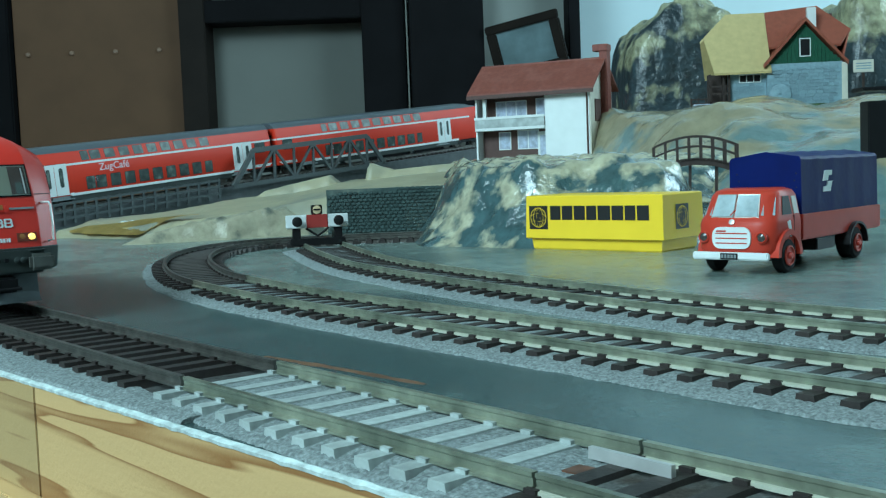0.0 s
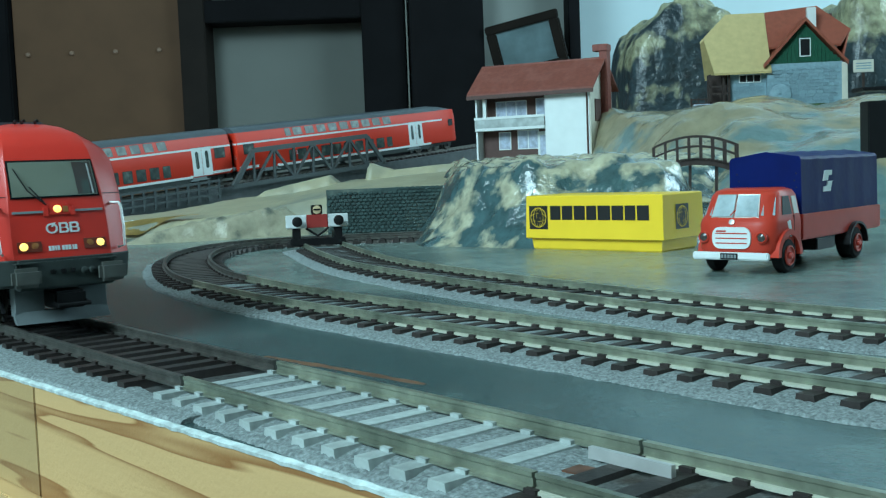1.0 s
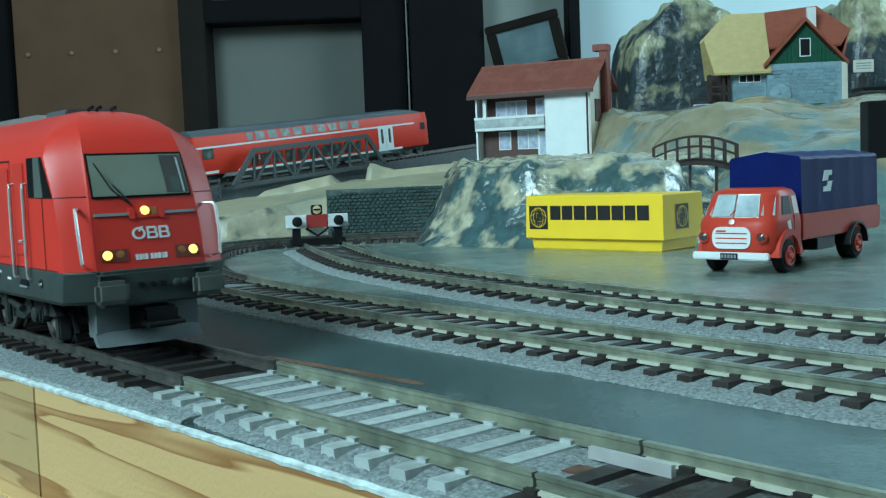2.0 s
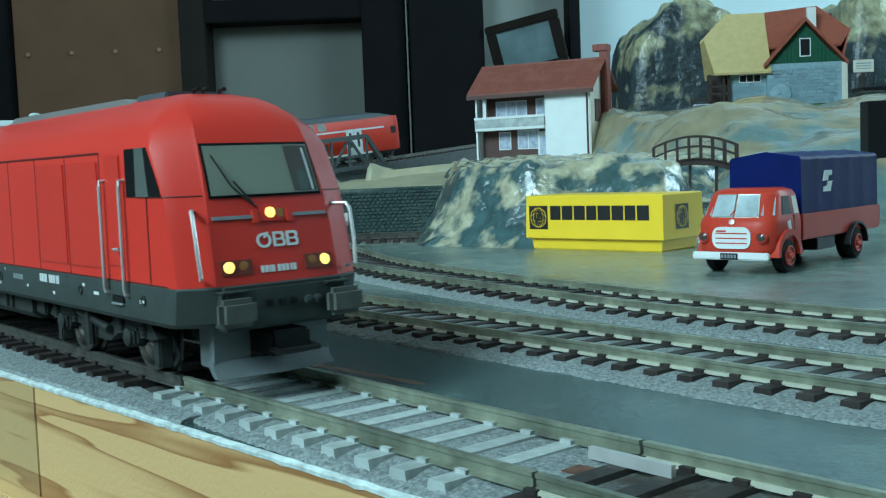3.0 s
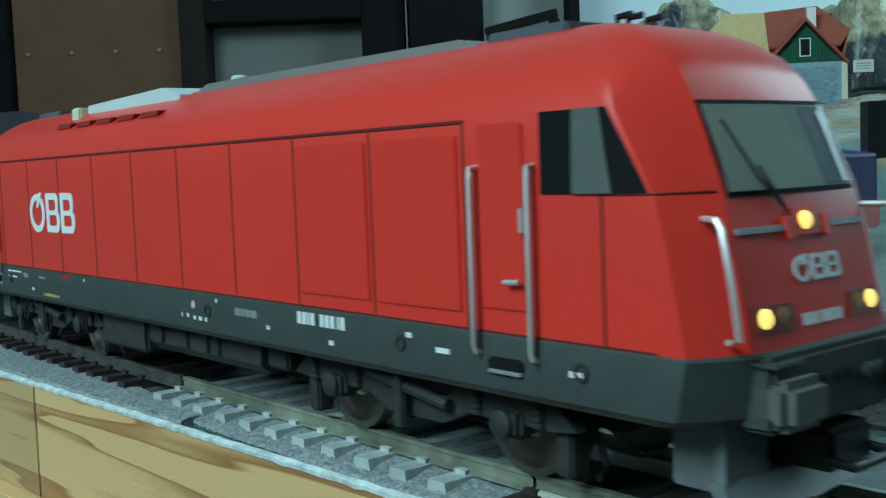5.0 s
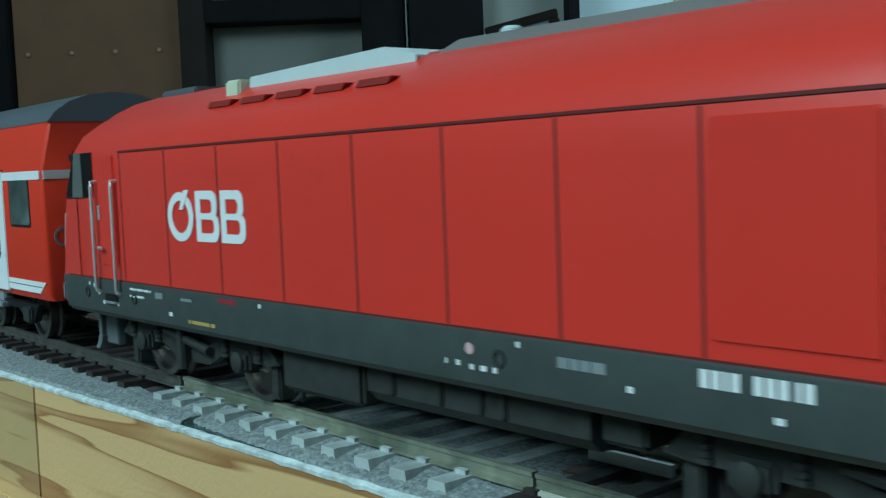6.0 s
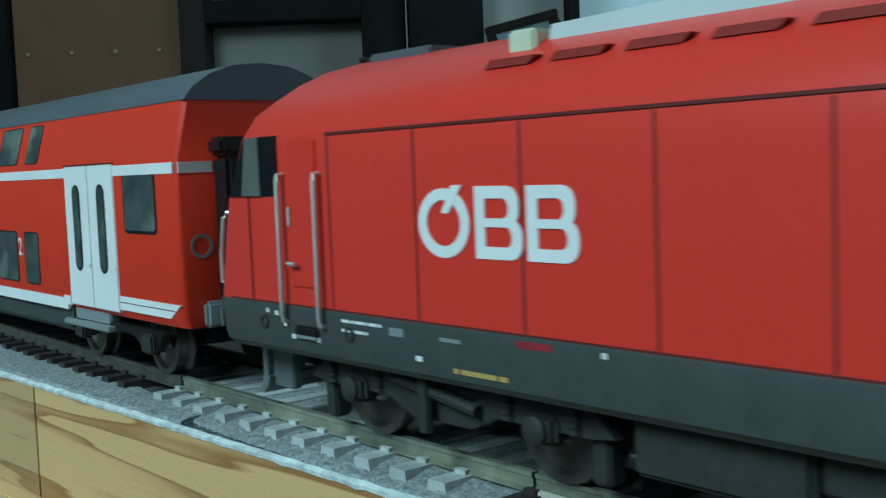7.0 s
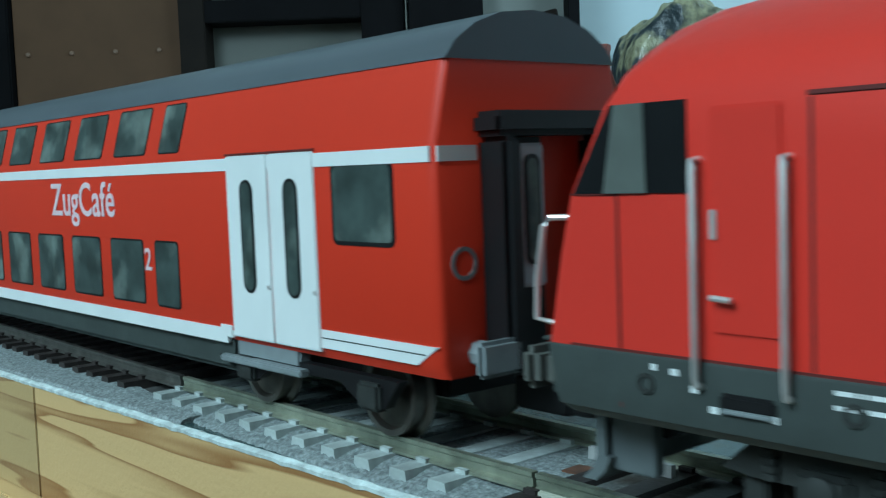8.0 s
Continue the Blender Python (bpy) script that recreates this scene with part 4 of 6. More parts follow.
def coach(name, label, half=145.0, count=10, cab=False, skew=0.0):
    """A double-deck coach; the fittings of each end are laid out from that end."""
    t = thing(name, label, "railway coach", group="coaches of the train")
    tail = -half
    ring = [(y, z) for y, z in COACH] + [(-y, z) for y, z in reversed(COACH)]
    top = COACH_ROOF + [(-y, z) for y, z in reversed(COACH_ROOF[:-1])]
    xs = [(half, 0.955), (half - 0.25, 0.975), (half - 0.8, 0.992), (half - 1.6, 1.0)] + ([(tail + 26, 1.0), (tail + 12, 0.97), (tail + 4, 0.88), (tail, 0.70)] if cab else [(tail + 1.6, 1.0), (tail + 0.8, 0.992), (tail + 0.25, 0.975), (tail, 0.955)])
    part("body", loft(bmesh.new(), [[(x, y * k, z) for y, z in ring] for x, k in xs]), COACH_RED, t, "bright red coach body", smooth=40)
    xr = [(half + 0.1, 1.0, 1.0)] + ([(tail + 34, 1.0, 1.0), (tail + 20, 0.98, 0.75), (tail + 10, 0.95, 0.4), (tail + 4, 0.86, 0.06)] if cab else [(tail - 0.1, 1.0, 1.0)])
    part("roof", loft(bmesh.new(), [[(x, y * k, 44.0 + (z - 44.0) * q) for y, z in top] for x, k, q in xr]), ROOF_GREY, t, "smooth dark grey arched roof", smooth=60)
    inner = half - 47
    part("underframe", boxed(-inner, inner, -14.9, 14.9, 4.2, 9.2, 0.8), SKIRT_GREY, t, "dark grey lower deck skirt")
    part("chassis", boxed(tail + 4, half - 4, -12, 12, 8.0, 10.0, 0.3), BLACK, t)
    pitch = (2 * half - (156.0 if cab else 120.0)) / count
    for s in (-1, 1):
        part("upper_stripe", boxed(tail + (26 if cab else 0.7), half - 0.7, *sorted((s * 15.5, s * 15.92)), 32.9, 34.6), WHITE, t, "white waist stripe")
        part("lower_stripe", boxed(-(half - 47), half - 47, *sorted((s * 15.4, s * 15.94)), 8.6, 10.7), WHITE, t, "white sill stripe")
        for e in (-1, 1) if not cab else (1,):
            bm = prism(bmesh.new(), [(e * (half - 23), 10.4), (e * (half - 4.0), 10.4), (e * (half - 0.4), 12.7), (e * (half - 23), 12.7)], *sorted((s * 15.4, s * 15.94)), "y")
            part("lower_stripe", bm, WHITE, t)
            part("stripe_groove", boxed(*sorted((e * (half - 23), e * (half - 2.5))), *sorted((s * 15.8, s * 15.97)), 11.6, 11.75), SKIRT_GREY, t)
            part("stripe_riser", boxed(*sorted((e * (half - 49), e * (half - 45.4))), *sorted((s * 15.4, s * 15.95)), 9.4, 11.4, 0.2), WHITE, t)
        for e in (-1, 1):
            inset = 36.0 if cab and e < 0 else 0.0
            for d0, d1 in () if cab and e > 0 else ((23.2 + inset, 33.9 + inset), (34.2 + inset, 45.0 + inset)):
                a, b = sorted((e * (half - d0), e * (half - d1)))
                part("door_leaf", boxed(a, b, *sorted((s * 15.3, s * 16.05)), 9.8, 34.9, 0.15), WHITE, t, "white entrance door leaf")
                m = (a + b) / 2
                coach_pane(t, s, m - 1.7, m + 1.7, 16.2, 31.6, 0.35, "door_window", BLACK, r=1.65)
                coach_pane(t, s, m - 1.3, m + 1.3, 16.6, 31.2, 0.40, "door_pane", PANE_DARK, r=1.25)
                part("door_knob", boxed(b - 0.9 if e > 0 else a + 0.3, b - 0.3 if e > 0 else a + 0.9, *sorted((s * 16.0, s * 16.2)), 17.0, 17.5), STEEL, t)
            part("door_header", boxed(*sorted((e * (half - 23 - inset), e * (half - 45.2 - inset))), *sorted((s * 15.3, s * 16.0)), 34.9, 35.2), GROOVE, t)
            a, b = sorted((e * (half - 7.2), e * (half - 19.6)))
            if not (cab and e < 0):
                coach_pane(t, s, a, b, 23.4, 33.3, 0.10, "window_frame", BLACK, r=1.0)
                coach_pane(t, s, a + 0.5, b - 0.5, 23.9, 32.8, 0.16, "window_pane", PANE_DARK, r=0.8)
            part("door_step", boxed(*sorted((e * (half - 28 - inset), e * (half - 49 - inset))), *sorted((s * 13, s * 16.2)), 5.9, 6.9, 0.2), PLOUGH_GREY, t)
            part("step_bracket", boxed(*sorted((e * (half - 30 - inset), e * (half - 46 - inset))), *sorted((s * 13, s * 15.0)), 6.8, 9.4, 0.3), PLOUGH_GREY, t)
            part("corner_block", boxed(*sorted((e * (half - 46 - inset), e * (half - 52 - inset))), *sorted((s * 13, s * 15.2)), 6.2, 9.4, 0.4), SKIRT_GREY, t)
        for i in range(count):
            x1 = half - (61.3 if i == 0 else 56.5 + pitch * i)
            w = 7.6 if i in (0, count - 1) else min(12.2, pitch - 4.4)
            coach_pane(t, s, x1 - w - 0.3, x1 + 0.3, 12.2, 22.6, 0.06, "window_frame", BLACK, r=0.8)
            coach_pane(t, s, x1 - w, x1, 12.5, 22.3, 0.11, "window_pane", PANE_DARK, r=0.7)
            x1 = half - (60.0 if i == 0 else 54.6 + pitch * i)
            w = 6.6 if i == 0 else min(11.7, pitch - 4.6)
            coach_pane(t, s, x1 - w - 0.25, x1 + 0.25, 35.9, 43.4, 0.06, "window_frame", BLACK, r=0.6, lean=0.6)
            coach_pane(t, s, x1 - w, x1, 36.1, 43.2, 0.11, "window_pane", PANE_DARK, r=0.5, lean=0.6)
        tone = WHITE_PRINT
        if not cab:
            words("lettering", "ZugCafé", 8.3, side_plane(s, half - 111.7 if s < 0 else half - 74, 26.2, 15.83), tone, t, "white words on the side")
        words("lettering", "2", 5.0, side_plane(s, half - 72.9 if s < 0 else half - 69.5, 17.8, 15.83), tone, t)
        for e in (-1, 1):
            if cab and e < 0:
                continue
            bm = bmesh.new()
            n = 20
            loops = [[(e * (half + 0.02 + d), s * (12.0 + r * math.cos(2 * math.pi * i / n)), 21.6 + r * math.sin(2 * math.pi * i / n)) for i in range(n)] for r, d in ((1.9, -0.2), (1.9, 0.12), (1.4, 0.12), (1.4, -0.2))]
            loft(bm, loops + loops[:1], caps=False)
            part("end_ring", bm, PLOUGH_GREY, t)
    for e in (1,) if cab else (-1, 1):
        for r in ((-9.4, -6.6, 9, 35.5), (6.6, 9.4, 9, 35.5), (-10.2, 10.2, 35.4, 38.2)):
            part("gangway_bellow", boxed(*sorted((e * (half - 0.3), e * (half + 4.6))), *r, 0.7), BLACK, t, "black rubber gangway surround")
        part("gangway_panel", boxed(*sorted((e * (half + 0.3), e * (half + 2.2))), -6.6, -1.6, 9.4, 35.3, 0.1), BLACK, t)
        door = part("end_door", boxed(*sorted((e * (half + 2.2), e * (half + 3.4))), -6.6, -2.4, 18.5, 34.6, 0.3), PALE_DOOR, t, "pale grey gangway door")
        pill = [(u - 5.7, v + 21.0) for u, v in rounded(2.4, 12.4, 1.15, 6)]
        part("door_window", prism(bmesh.new(), pill, *sorted((e * (half + 3.0), e * (half + 3.6))), "x"), BLACK, door)
        part("door_pane", prism(bmesh.new(), [(-4.5 + (u + 4.5) * 0.7, 27.2 + (v - 27.2) * 0.92) for u, v in pill], *sorted((e * (half + 3.1), e * (half + 3.66))), "x"), PANE_DARK, door)
        for s in (-1, 1):
            bm = boxed(*sorted((e * (half + 3.2), e * (half + 4.6))), *sorted((s * 7.6, s * 14.0)), 9.4, 13.4, 0.5)
            tube(bm, [(e * (half - 2), s * 10.4, 11.4), (e * (half + 3.6), s * 10.4, 11.4)], 1.5)
            part("buffer", bm, PLOUGH_GREY, t)
            part("stripe_end", boxed(*sorted((e * (half - 0.2), e * (half + 0.12))), *sorted((s * 9.6, s * 15.3)), 32.9, 34.6), WHITE, t)
        part("coupler", boxed(*sorted((e * (half - 3), e * (half + 6))), -2.4, 2.4, 3.5, 7.5, 0.4), BLACK, t)
    if cab:
        for s in (-1, 1):
            coach_pane(t, s, tail + 9, tail + 16, 26, 33.5, 0.05, "cab_window", BLACK)
        part("windscreen", boxed(tail - 0.3, tail + 4, -8.8, 8.8, 30, 40.6, 0.8), BLACK, t, "dark sloping windscreen")
        for y in (-8.5, 8.5):
            part("tail_lamp", disc(bmesh.new(), (tail - 0.2, y, 18), (-1, 0, 0), [(1.3, 0), (1.3, 0.5), (0.6, 0.8)], 14), LAMP_OFF, t)
    sets = []
    for x in (half - 29.0, 29.0 - half):
        b = part("bogie", boxed(-22, 22, -6.5, 6.5, 5.0, 7.8, 0.5), BLACK, t)
        b.matrix_local = mm(x, -skew * x, 0)
        for s in (-1, 1):
            bm = prism(bmesh.new(), [(-20, 7.6), (20, 7.6), (17, 4.0), (12, 4.0), (8, 6.2), (-8, 6.2), (-12, 4.0), (-17, 4.0)], *sorted((s * 10.8, s * 12.2)), "y")
            part("side_frame", bm, BLACK, b)
            for dx in (-14.5, 14.5):
                part("axle_box", boxed(dx - 2.2, dx + 2.2, *sorted((s * 11, s * 13)), 3.6, 7.0, 0.4), BOGIE_GREY, b)
        for dx in (-14.5, 14.5):
            w = wheelset(b, dx, 5.4)
            w.matrix_local = mm(dx, 0, 5.4)
            sets.append(w)
    return t, sets


PALE_DOOR = mat("pale_door_grey", (0.42, 0.46, 0.50), 0.5, 0, 0.06, 6)
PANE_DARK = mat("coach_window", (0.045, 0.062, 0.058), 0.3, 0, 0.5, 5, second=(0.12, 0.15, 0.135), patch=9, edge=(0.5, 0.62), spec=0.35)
WHITE_PRINT = mat("white_print", (0.70, 0.56, 0.60), 0.5, 0, 0.06, 3)
CAFE_COACH, CAFE_WHEELS = coach("double_deck_coach", "red double-deck model coach with white doors and a grey roof", skew=math.tan(radians(1.3)))
SECOND_COACH, SECOND_WHEELS = coach("double_deck_coach", "red double-deck model coach with white doors and a grey roof", half=128.0)
CONTROL_COACH, CONTROL_WHEELS = coach("control_coach", "red double-deck control coach with a driving cab end", half=155.0, count=10, cab=True)


# ---- buffer stop ----
def buffer_stop():
    t = thing("buffer_stop", "buffer stop with a white and red beam on dark posts", "buffer stop", mm(-402, 199.2, 0, 0, 0, -29.5))
    y = 14.2   # x runs along the siding towards its open end
    part("beam", boxed(-1, 1.2, -y, -4.8, 10.9, 16.9, 0.3), WHITE, t, "white end of the buffer beam")
    part("beam", boxed(-1, 1.2, 4.8, y, 10.9, 16.9, 0.3), WHITE, t, "white end of the buffer beam")
    part("beam", boxed(-1, 1.3, -4.8, 4.8, 10.9, 16.9, 0.2), mat("beam_red", (0.30, 0.035, 0.03), 0.5, 0, 0.1, 3), t, "red middle of the buffer beam")
    for s in (-1, 1):
        part("buffer", disc(bmesh.new(), (1.2, s * 9.4, 14.0), (1, 0, 0), [(1.3, 0), (1.3, 2.4), (2.3, 2.5), (2.3, 3.3), (1.2, 3.7)], 20), BLACK, t, "round black buffer")
        part("post", boxed(-2.2, 0.0, s * 9.5 - 1.9, s * 9.5 + 1.9, 2.6, 11.0, 0.3), BLACK, t)
        part("strut", tube(bmesh.new(), [(-1, s * 8.5, 10), (-14, s * 8.5, 4)], 0.9), BLACK, t)
    part("cross_beam", boxed(-2.6, 2.2, -12.5, 12.5, 3.0, 6.2, 0.4), BLACK, t)
    part("cross_tie", tube(bmesh.new(), [(0.6, -5.2, 10.8), (1.2, 0, 7.2), (0.6, 5.2, 10.8)], 0.6), BLACK, t)
    part("lamp_case", boxed(-1.2, 1.2, -2.5, 2.5, 16.9, 21.2, 0.3), BLACK, t)
    part("lamp_face", disc(bmesh.new(), (1.2, 0, 19.1), (1, 0, 0), [(1.75, 0), (1.9, 0.3), (1.5, 0.4)], 18), mat("lamp_cream", (0.62, 0.50, 0.30), 0.4, 0, 0.06, 2), t, "cream round signal face")
    part("lamp_bar", boxed(1.4, 1.75, -1.7, 1.7, 18.8, 19.5), BLACK, t)


buffer_stop()


# ---- yellow box and lorry ----
def yellow_box():
    t = thing("yellow_box", "bright yellow plastic box with black printed panels standing on the board", "box", mm(-313.5, 244.5, 0, 0, 0, 4.9))
    L, W, H = 66.0, 30.0, 22.6
    def ring(z, g):
        return [(-g, -g, z), (L + g, -g, z), (L + g, W + g, z), (-g, W + g, z)]
    bm = loft(bmesh.new(), [ring(4.6, -0.2), ring(5.0, 0.4), ring(22.2, 0.0), ring(22.6, -0.5)])
    part("lid", bm, YELLOW, t, smooth=0)
    bm = loft(bmesh.new(), [ring(0.0, -2.2), ring(0.6, -1.8), ring(4.7, -1.4)])
    part("base", bm, YELLOW, t, smooth=0)
    front = Matrix(((1, 0, 0, 0), (0, 0, -1, -0.32 * MM), (0, 1, 0, 0), (0, 0, 0, 1)))
    def panel(m, x, z, w, h):
        part("print_panel", boxed(x, x + w, z, z + h, 0, 0.08), PRINT, t, "black printed panel", m=m)
        bm = bmesh.new()
        n = 24
        for rx, ry in ((0.43, 0.43), (0.27, 0.43), (0.10, 0.43), (0.43, 0.18)):
            loops = [[(x + w / 2 + w * rx * k * math.cos(2 * math.pi * i / n), z + h / 2 + h * ry * k * math.sin(2 * math.pi * i / n), d) for i in range(n)] for k, d in ((1.0, 0.05), (1.0, 0.14), (0.94, 0.14), (0.94, 0.05))]
            loft(bm, loops + loops[:1], caps=False)
        part("print_rings", bm, YELLOW, t, m=m)
        part("print_stroke", prism(bmesh.new(), [(x + w * 0.3, z + h * 0.3), (x + w * 0.42, z + h * 0.25), (x + w * 0.72, z + h * 0.72), (x + w * 0.58, z + h * 0.78)], 0.1, 0.2, "z"), PRINT, t, m=m)
    panel(front, 1.6, 8.6, 9.6, 9.8)
    x = 12.6
    for w in (5.2, 5.3, 5.4, 4.8, 5.9, 5.4, 4.8, 5.4):
        part("print_bar", boxed(x, x + w, 12.6, 18.4, 0, 0.08), PRINT, t, m=front)
        x += w + 0.75
    side = Matrix(((0, 0, 1, (L + 0.32) * MM), (1, 0, 0, 0), (0, 1, 0, 0), (0, 0, 0, 1)))
    panel(side, 9.0, 8.6, 9.6, 9.8)


yellow_box()


def lorry():
    t = thing("lorry", "old red model lorry with a blue tarpaulin and white bumper", "lorry", mm(-184, 207.5, 0, 0, 0, -85.5))
    # x ahead, y to its left; the front axle stands at x = 0
    cabin = [  # x outline at each height: rear x, front x, half width
        (6.0, -9.5, 10.5, 12.0), (8.0, -9.5, 11.6, 12.6), (15.0, -9.5, 11.4, 12.8), (16.6, -9.5, 10.6, 12.6), (18.0, -9.5, 9.2, 12.2), (23.6, -9.3, 6.6, 11.2), (25.2, -8.6, 5.2, 10.4), (26.0, -7.0, 3.0, 8.5)]
    bm = bmesh.new()
    loops = []
    for z, xr, xf, w in cabin:
        half = [(xf, 0), (xf - 0.2, w * 0.55), (xf - 1.1, w * 0.84), (xf - 3.4, w * 0.98), (xf - 5.5, w), (xr + 0.6, w), (xr, w - 0.6)]
        loops.append([(x, y, z) for x, y in half] + [(x, -y, z) for x, y in reversed(half[1:])])
    loft(bm, loops)
    part("cab", bm, TRUCK_RED, t, "red rounded lorry cab", smooth=40)
    # windscreen halves, side windows
    def pane(name, pts, out, material):
        bm = bmesh.new()
        c = sum((Vector(q) for q in pts), Vector()) / len(pts)
        n = (Vector(pts[1]) - Vector(pts[0])).cross(Vector(pts[2]) - Vector(pts[0])).normalized()
        if n.dot(c - Vector((0, 0, 18))) < 0:
            n.negate()
        loft(bm, [[Vector(q) - n * 0.8 for q in pts], [Vector(q) + n * out for q in pts]])
        part(name, bm, material, t, smooth=0)
    # opaque panes; the daylight mirrored in the glass is put into the pale colour
    screen = mat("lorry_glazing_reflection", (0.42, 0.50, 0.53), 0.12, 0, 0.25, 6)
    frame = mat("window_trim", (0.45, 0.42, 0.38), 0.35, 0.5, 0.1, 3)
    for s in (-1, 1):
        pane("windscreen_trim", [(9.8, s * 0.2, 17.2), (9.3, s * 7.9, 17.2), (6.0, s * 7.0, 24.2), (6.8, s * 0.2, 24.3)], 0.25, frame)
        pane("windscreen", [(9.6, s * 0.35, 17.6), (9.15, s * 7.5, 17.6), (6.2, s * 6.7, 23.9), (6.9, s * 0.35, 24.0)], 0.42, screen)
        pane("corner_window", [(8.7, s * 8.2, 17.8), (6.2, s * 11.6, 17.8), (3.6, s * 10.6, 23.0), (5.4, s * 8.3, 23.2)], 0.35, screen)
        pane("door_window", [(2.8, s * 12.2, 17.8), (-3.4, s * 12.2, 17.8), (-3.2, s * 11.2, 23.4), (0.9, s * 11.2, 23.4)], 0.3, BLACK)
        pane("rear_window", [(-5.0, s * 12.2, 17.8), (-8.0, s * 12.2, 17.8), (-7.8, s * 11.2, 23.2), (-5.0, s * 11.2, 23.2)], 0.3, frame)
        part("door_joint", boxed(-4.5, -4.2, *sorted((s * 12.2, s * 12.85)), 7.5, 17.4), GROOVE, t)
        # wheel arch
        bm = bmesh.new()
        n = 14
        arc = [(8.2 * math.cos(math.pi * i / n), 5.2 + 8.2 * math.sin(math.pi * i / n)) for i in range(n + 1)]
        inner = [(6.4 * math.cos(math.pi * i / n), 5.2 + 6.4 * math.sin(math.pi * i / n)) for i in range(n, -1, -1)]
        prism(bm, arc + inner, *sorted((s * 9.5, s * 13.6)), "y")
        part("mudguard", bm, TRUCK_RED, t, "rounded red front mudguard")
        bm = disc(bmesh.new(), (11.2, s * 9.6, 11.4), (1, 0, 0), [(1.8, -0.8), (1.8, 0.2), (1.5, 0.45), (1.3, 0.2)], 18)
        lamp = part("headlamp", bm, TRUCK_RED, t, "round headlamp with a dark lens")
        part("lens", disc(bmesh.new(), (11.35, s * 9.6, 11.4), (1, 0, 0), [(1.25, 0), (1.25, 0.1), (0.7, 0.4), (0.1, 0.5)], 16), mat("dark_lens", (0.06, 0.055, 0.05), 0.15, 0, 0.1, 2), lamp)
        bm = prism(bmesh.new(), [(-3.6 + 0.6, 11.2), (-1.6, 10.8), (1.4 - 0.8, 15.6), (-1.4, 16.0)], *sorted((s * 12.5, s * 12.95)), "y")
        part("door_mark", bm, WHITE, t, "white slanted mark")
    part("screen_wiper", tube(bmesh.new(), [(9.9, -1.2, 18.0), (8.2, 1.4, 21.0)], 0.22), TRUCK_RED, t)
    part("badge", disc(bmesh.new(), (11.0, 0, 16.0), (1, 0, 0.5), [(0.9, 0), (0.9, 0.5), (0.4, 0.6)], 12), STEEL, t)
    grille = prism(bmesh.new(), [(u - 6.4, v + 8.0) for u, v in rounded(12.8, 6.6, 2.6, 6)], 10.9, 11.9, "x")
    part("grille", grille, WHITE, t, "white slatted radiator grille")
    for z in (9.3, 10.8, 12.3):
        part("grille_slot", boxed(11.6, 12.0, -5.4, 5.4, z, z + 0.75, 0.2), TRUCK_RED, t)
    part("grille_slot", boxed(11.6, 12.05, -5.0, -1.6, 13.1, 13.6, 0.1), TRUCK_RED, t)
    part("bumper", boxed(10.8, 12.8, -12.9, 12.3, 4.6, 6.9, 0.4), WHITE, t, "white front bumper")
    part("number_plate", boxed(12.7, 13.0, -3.2, 2.6, 4.8, 6.7, 0.1), BLACK, t)
    for i in range(5):
        part("plate_mark", boxed(12.9, 13.08, -2.8 + i * 1.05, -2.1 + i * 1.05, 5.2, 6.3), PLOUGH_GREY, t)
    part("chassis", boxed(-66, 9, -5.2, 5.2, 5.6, 8.2, 0.3), BLACK, t)
    part("cross_axle", boxed(-2, 2, -9, 9, 3.6, 5.6, 0.4), BLACK, t)
    part("bed", boxed(-73, -11.5, -12.6, 11.7, 9.0, 11.0, 0.2), TRUCK_RED, t, "red cargo bed floor")
    part("side_board", boxed(-73, -11.5, -13.2, -12.5, 9.4, 17.2, 0.2), TRUCK_RED, t)
    part("side_board", boxed(-73, -11.5, 11.6, 12.3, 9.4, 17.2, 0.2), TRUCK_RED, t)
    part("end_board", boxed(-73.6, -72.9, -13.2, 12.3, 9.4, 17.2, 0.2), TRUCK_RED, t)
    part("end_board", boxed(-12.0, -11.3, -13.2, 12.3, 9.4, 17.2, 0.2), TRUCK_RED, t)
    tarp = [(-12.9, 15.0), (-12.7, 34.4), (-12.0, 35.3), (0, 37.0), (11.0, 35.3), (11.6, 34.4), (11.8, 15.0)]
    bm = bmesh.new()
    xs = [-72.6 + 1.52 * i for i in range(41)]
    loft(bm, [[(x, y * (1 - 0.012 * abs(math.sin(i * math.pi / 8))), z - 0.25 * abs(math.sin(i * math.pi / 8)) * (z > 20)) for y, z in tarp] for i, x in enumerate(xs)])
    part("tarpaulin", bm, TARP, t, "dark blue tarpaulin cover", smooth=25)
    for s in (-1, 1):
        hook = [(-27.0, 30.2), (-35.4, 30.2), (-34.4, 27.5), (-31.0, 27.5), (-29.8, 24.9), (-24.6, 24.9)]
        hook = [(-31 + 0.62 * (x + 30), 27.0 + 0.62 * (z - 24.7)) for x, z in hook]
        reach = sorted((s * 11.2, s * 12.0 if s > 0 else s * 13.05))
        bm = prism(bmesh.new(), hook, *reach, "y")
        prism(bm, [(-62.0 - x, 54.0 - z) for x, z in hook], *reach, "y")
        part("cover_mark", bm, WHITE, t, "white slanted mark on the tarpaulin")
        for i in range(6):
            part("eyelet", disc(bmesh.new(), (-12.2, s * (9.5 + 0.6 * (i % 2)), 19 + i * 2.2), (1, 0, 0), [(0.25, 0), (0.25, 0.6)], 8), BLACK, t)
        bm = bmesh.new()
        n = 12
        arc = [(-51.6 + 8.0 * math.cos(math.pi * i / n), 5.2 + 7.4 * math.sin(math.pi * i / n)) for i in range(n + 1)]
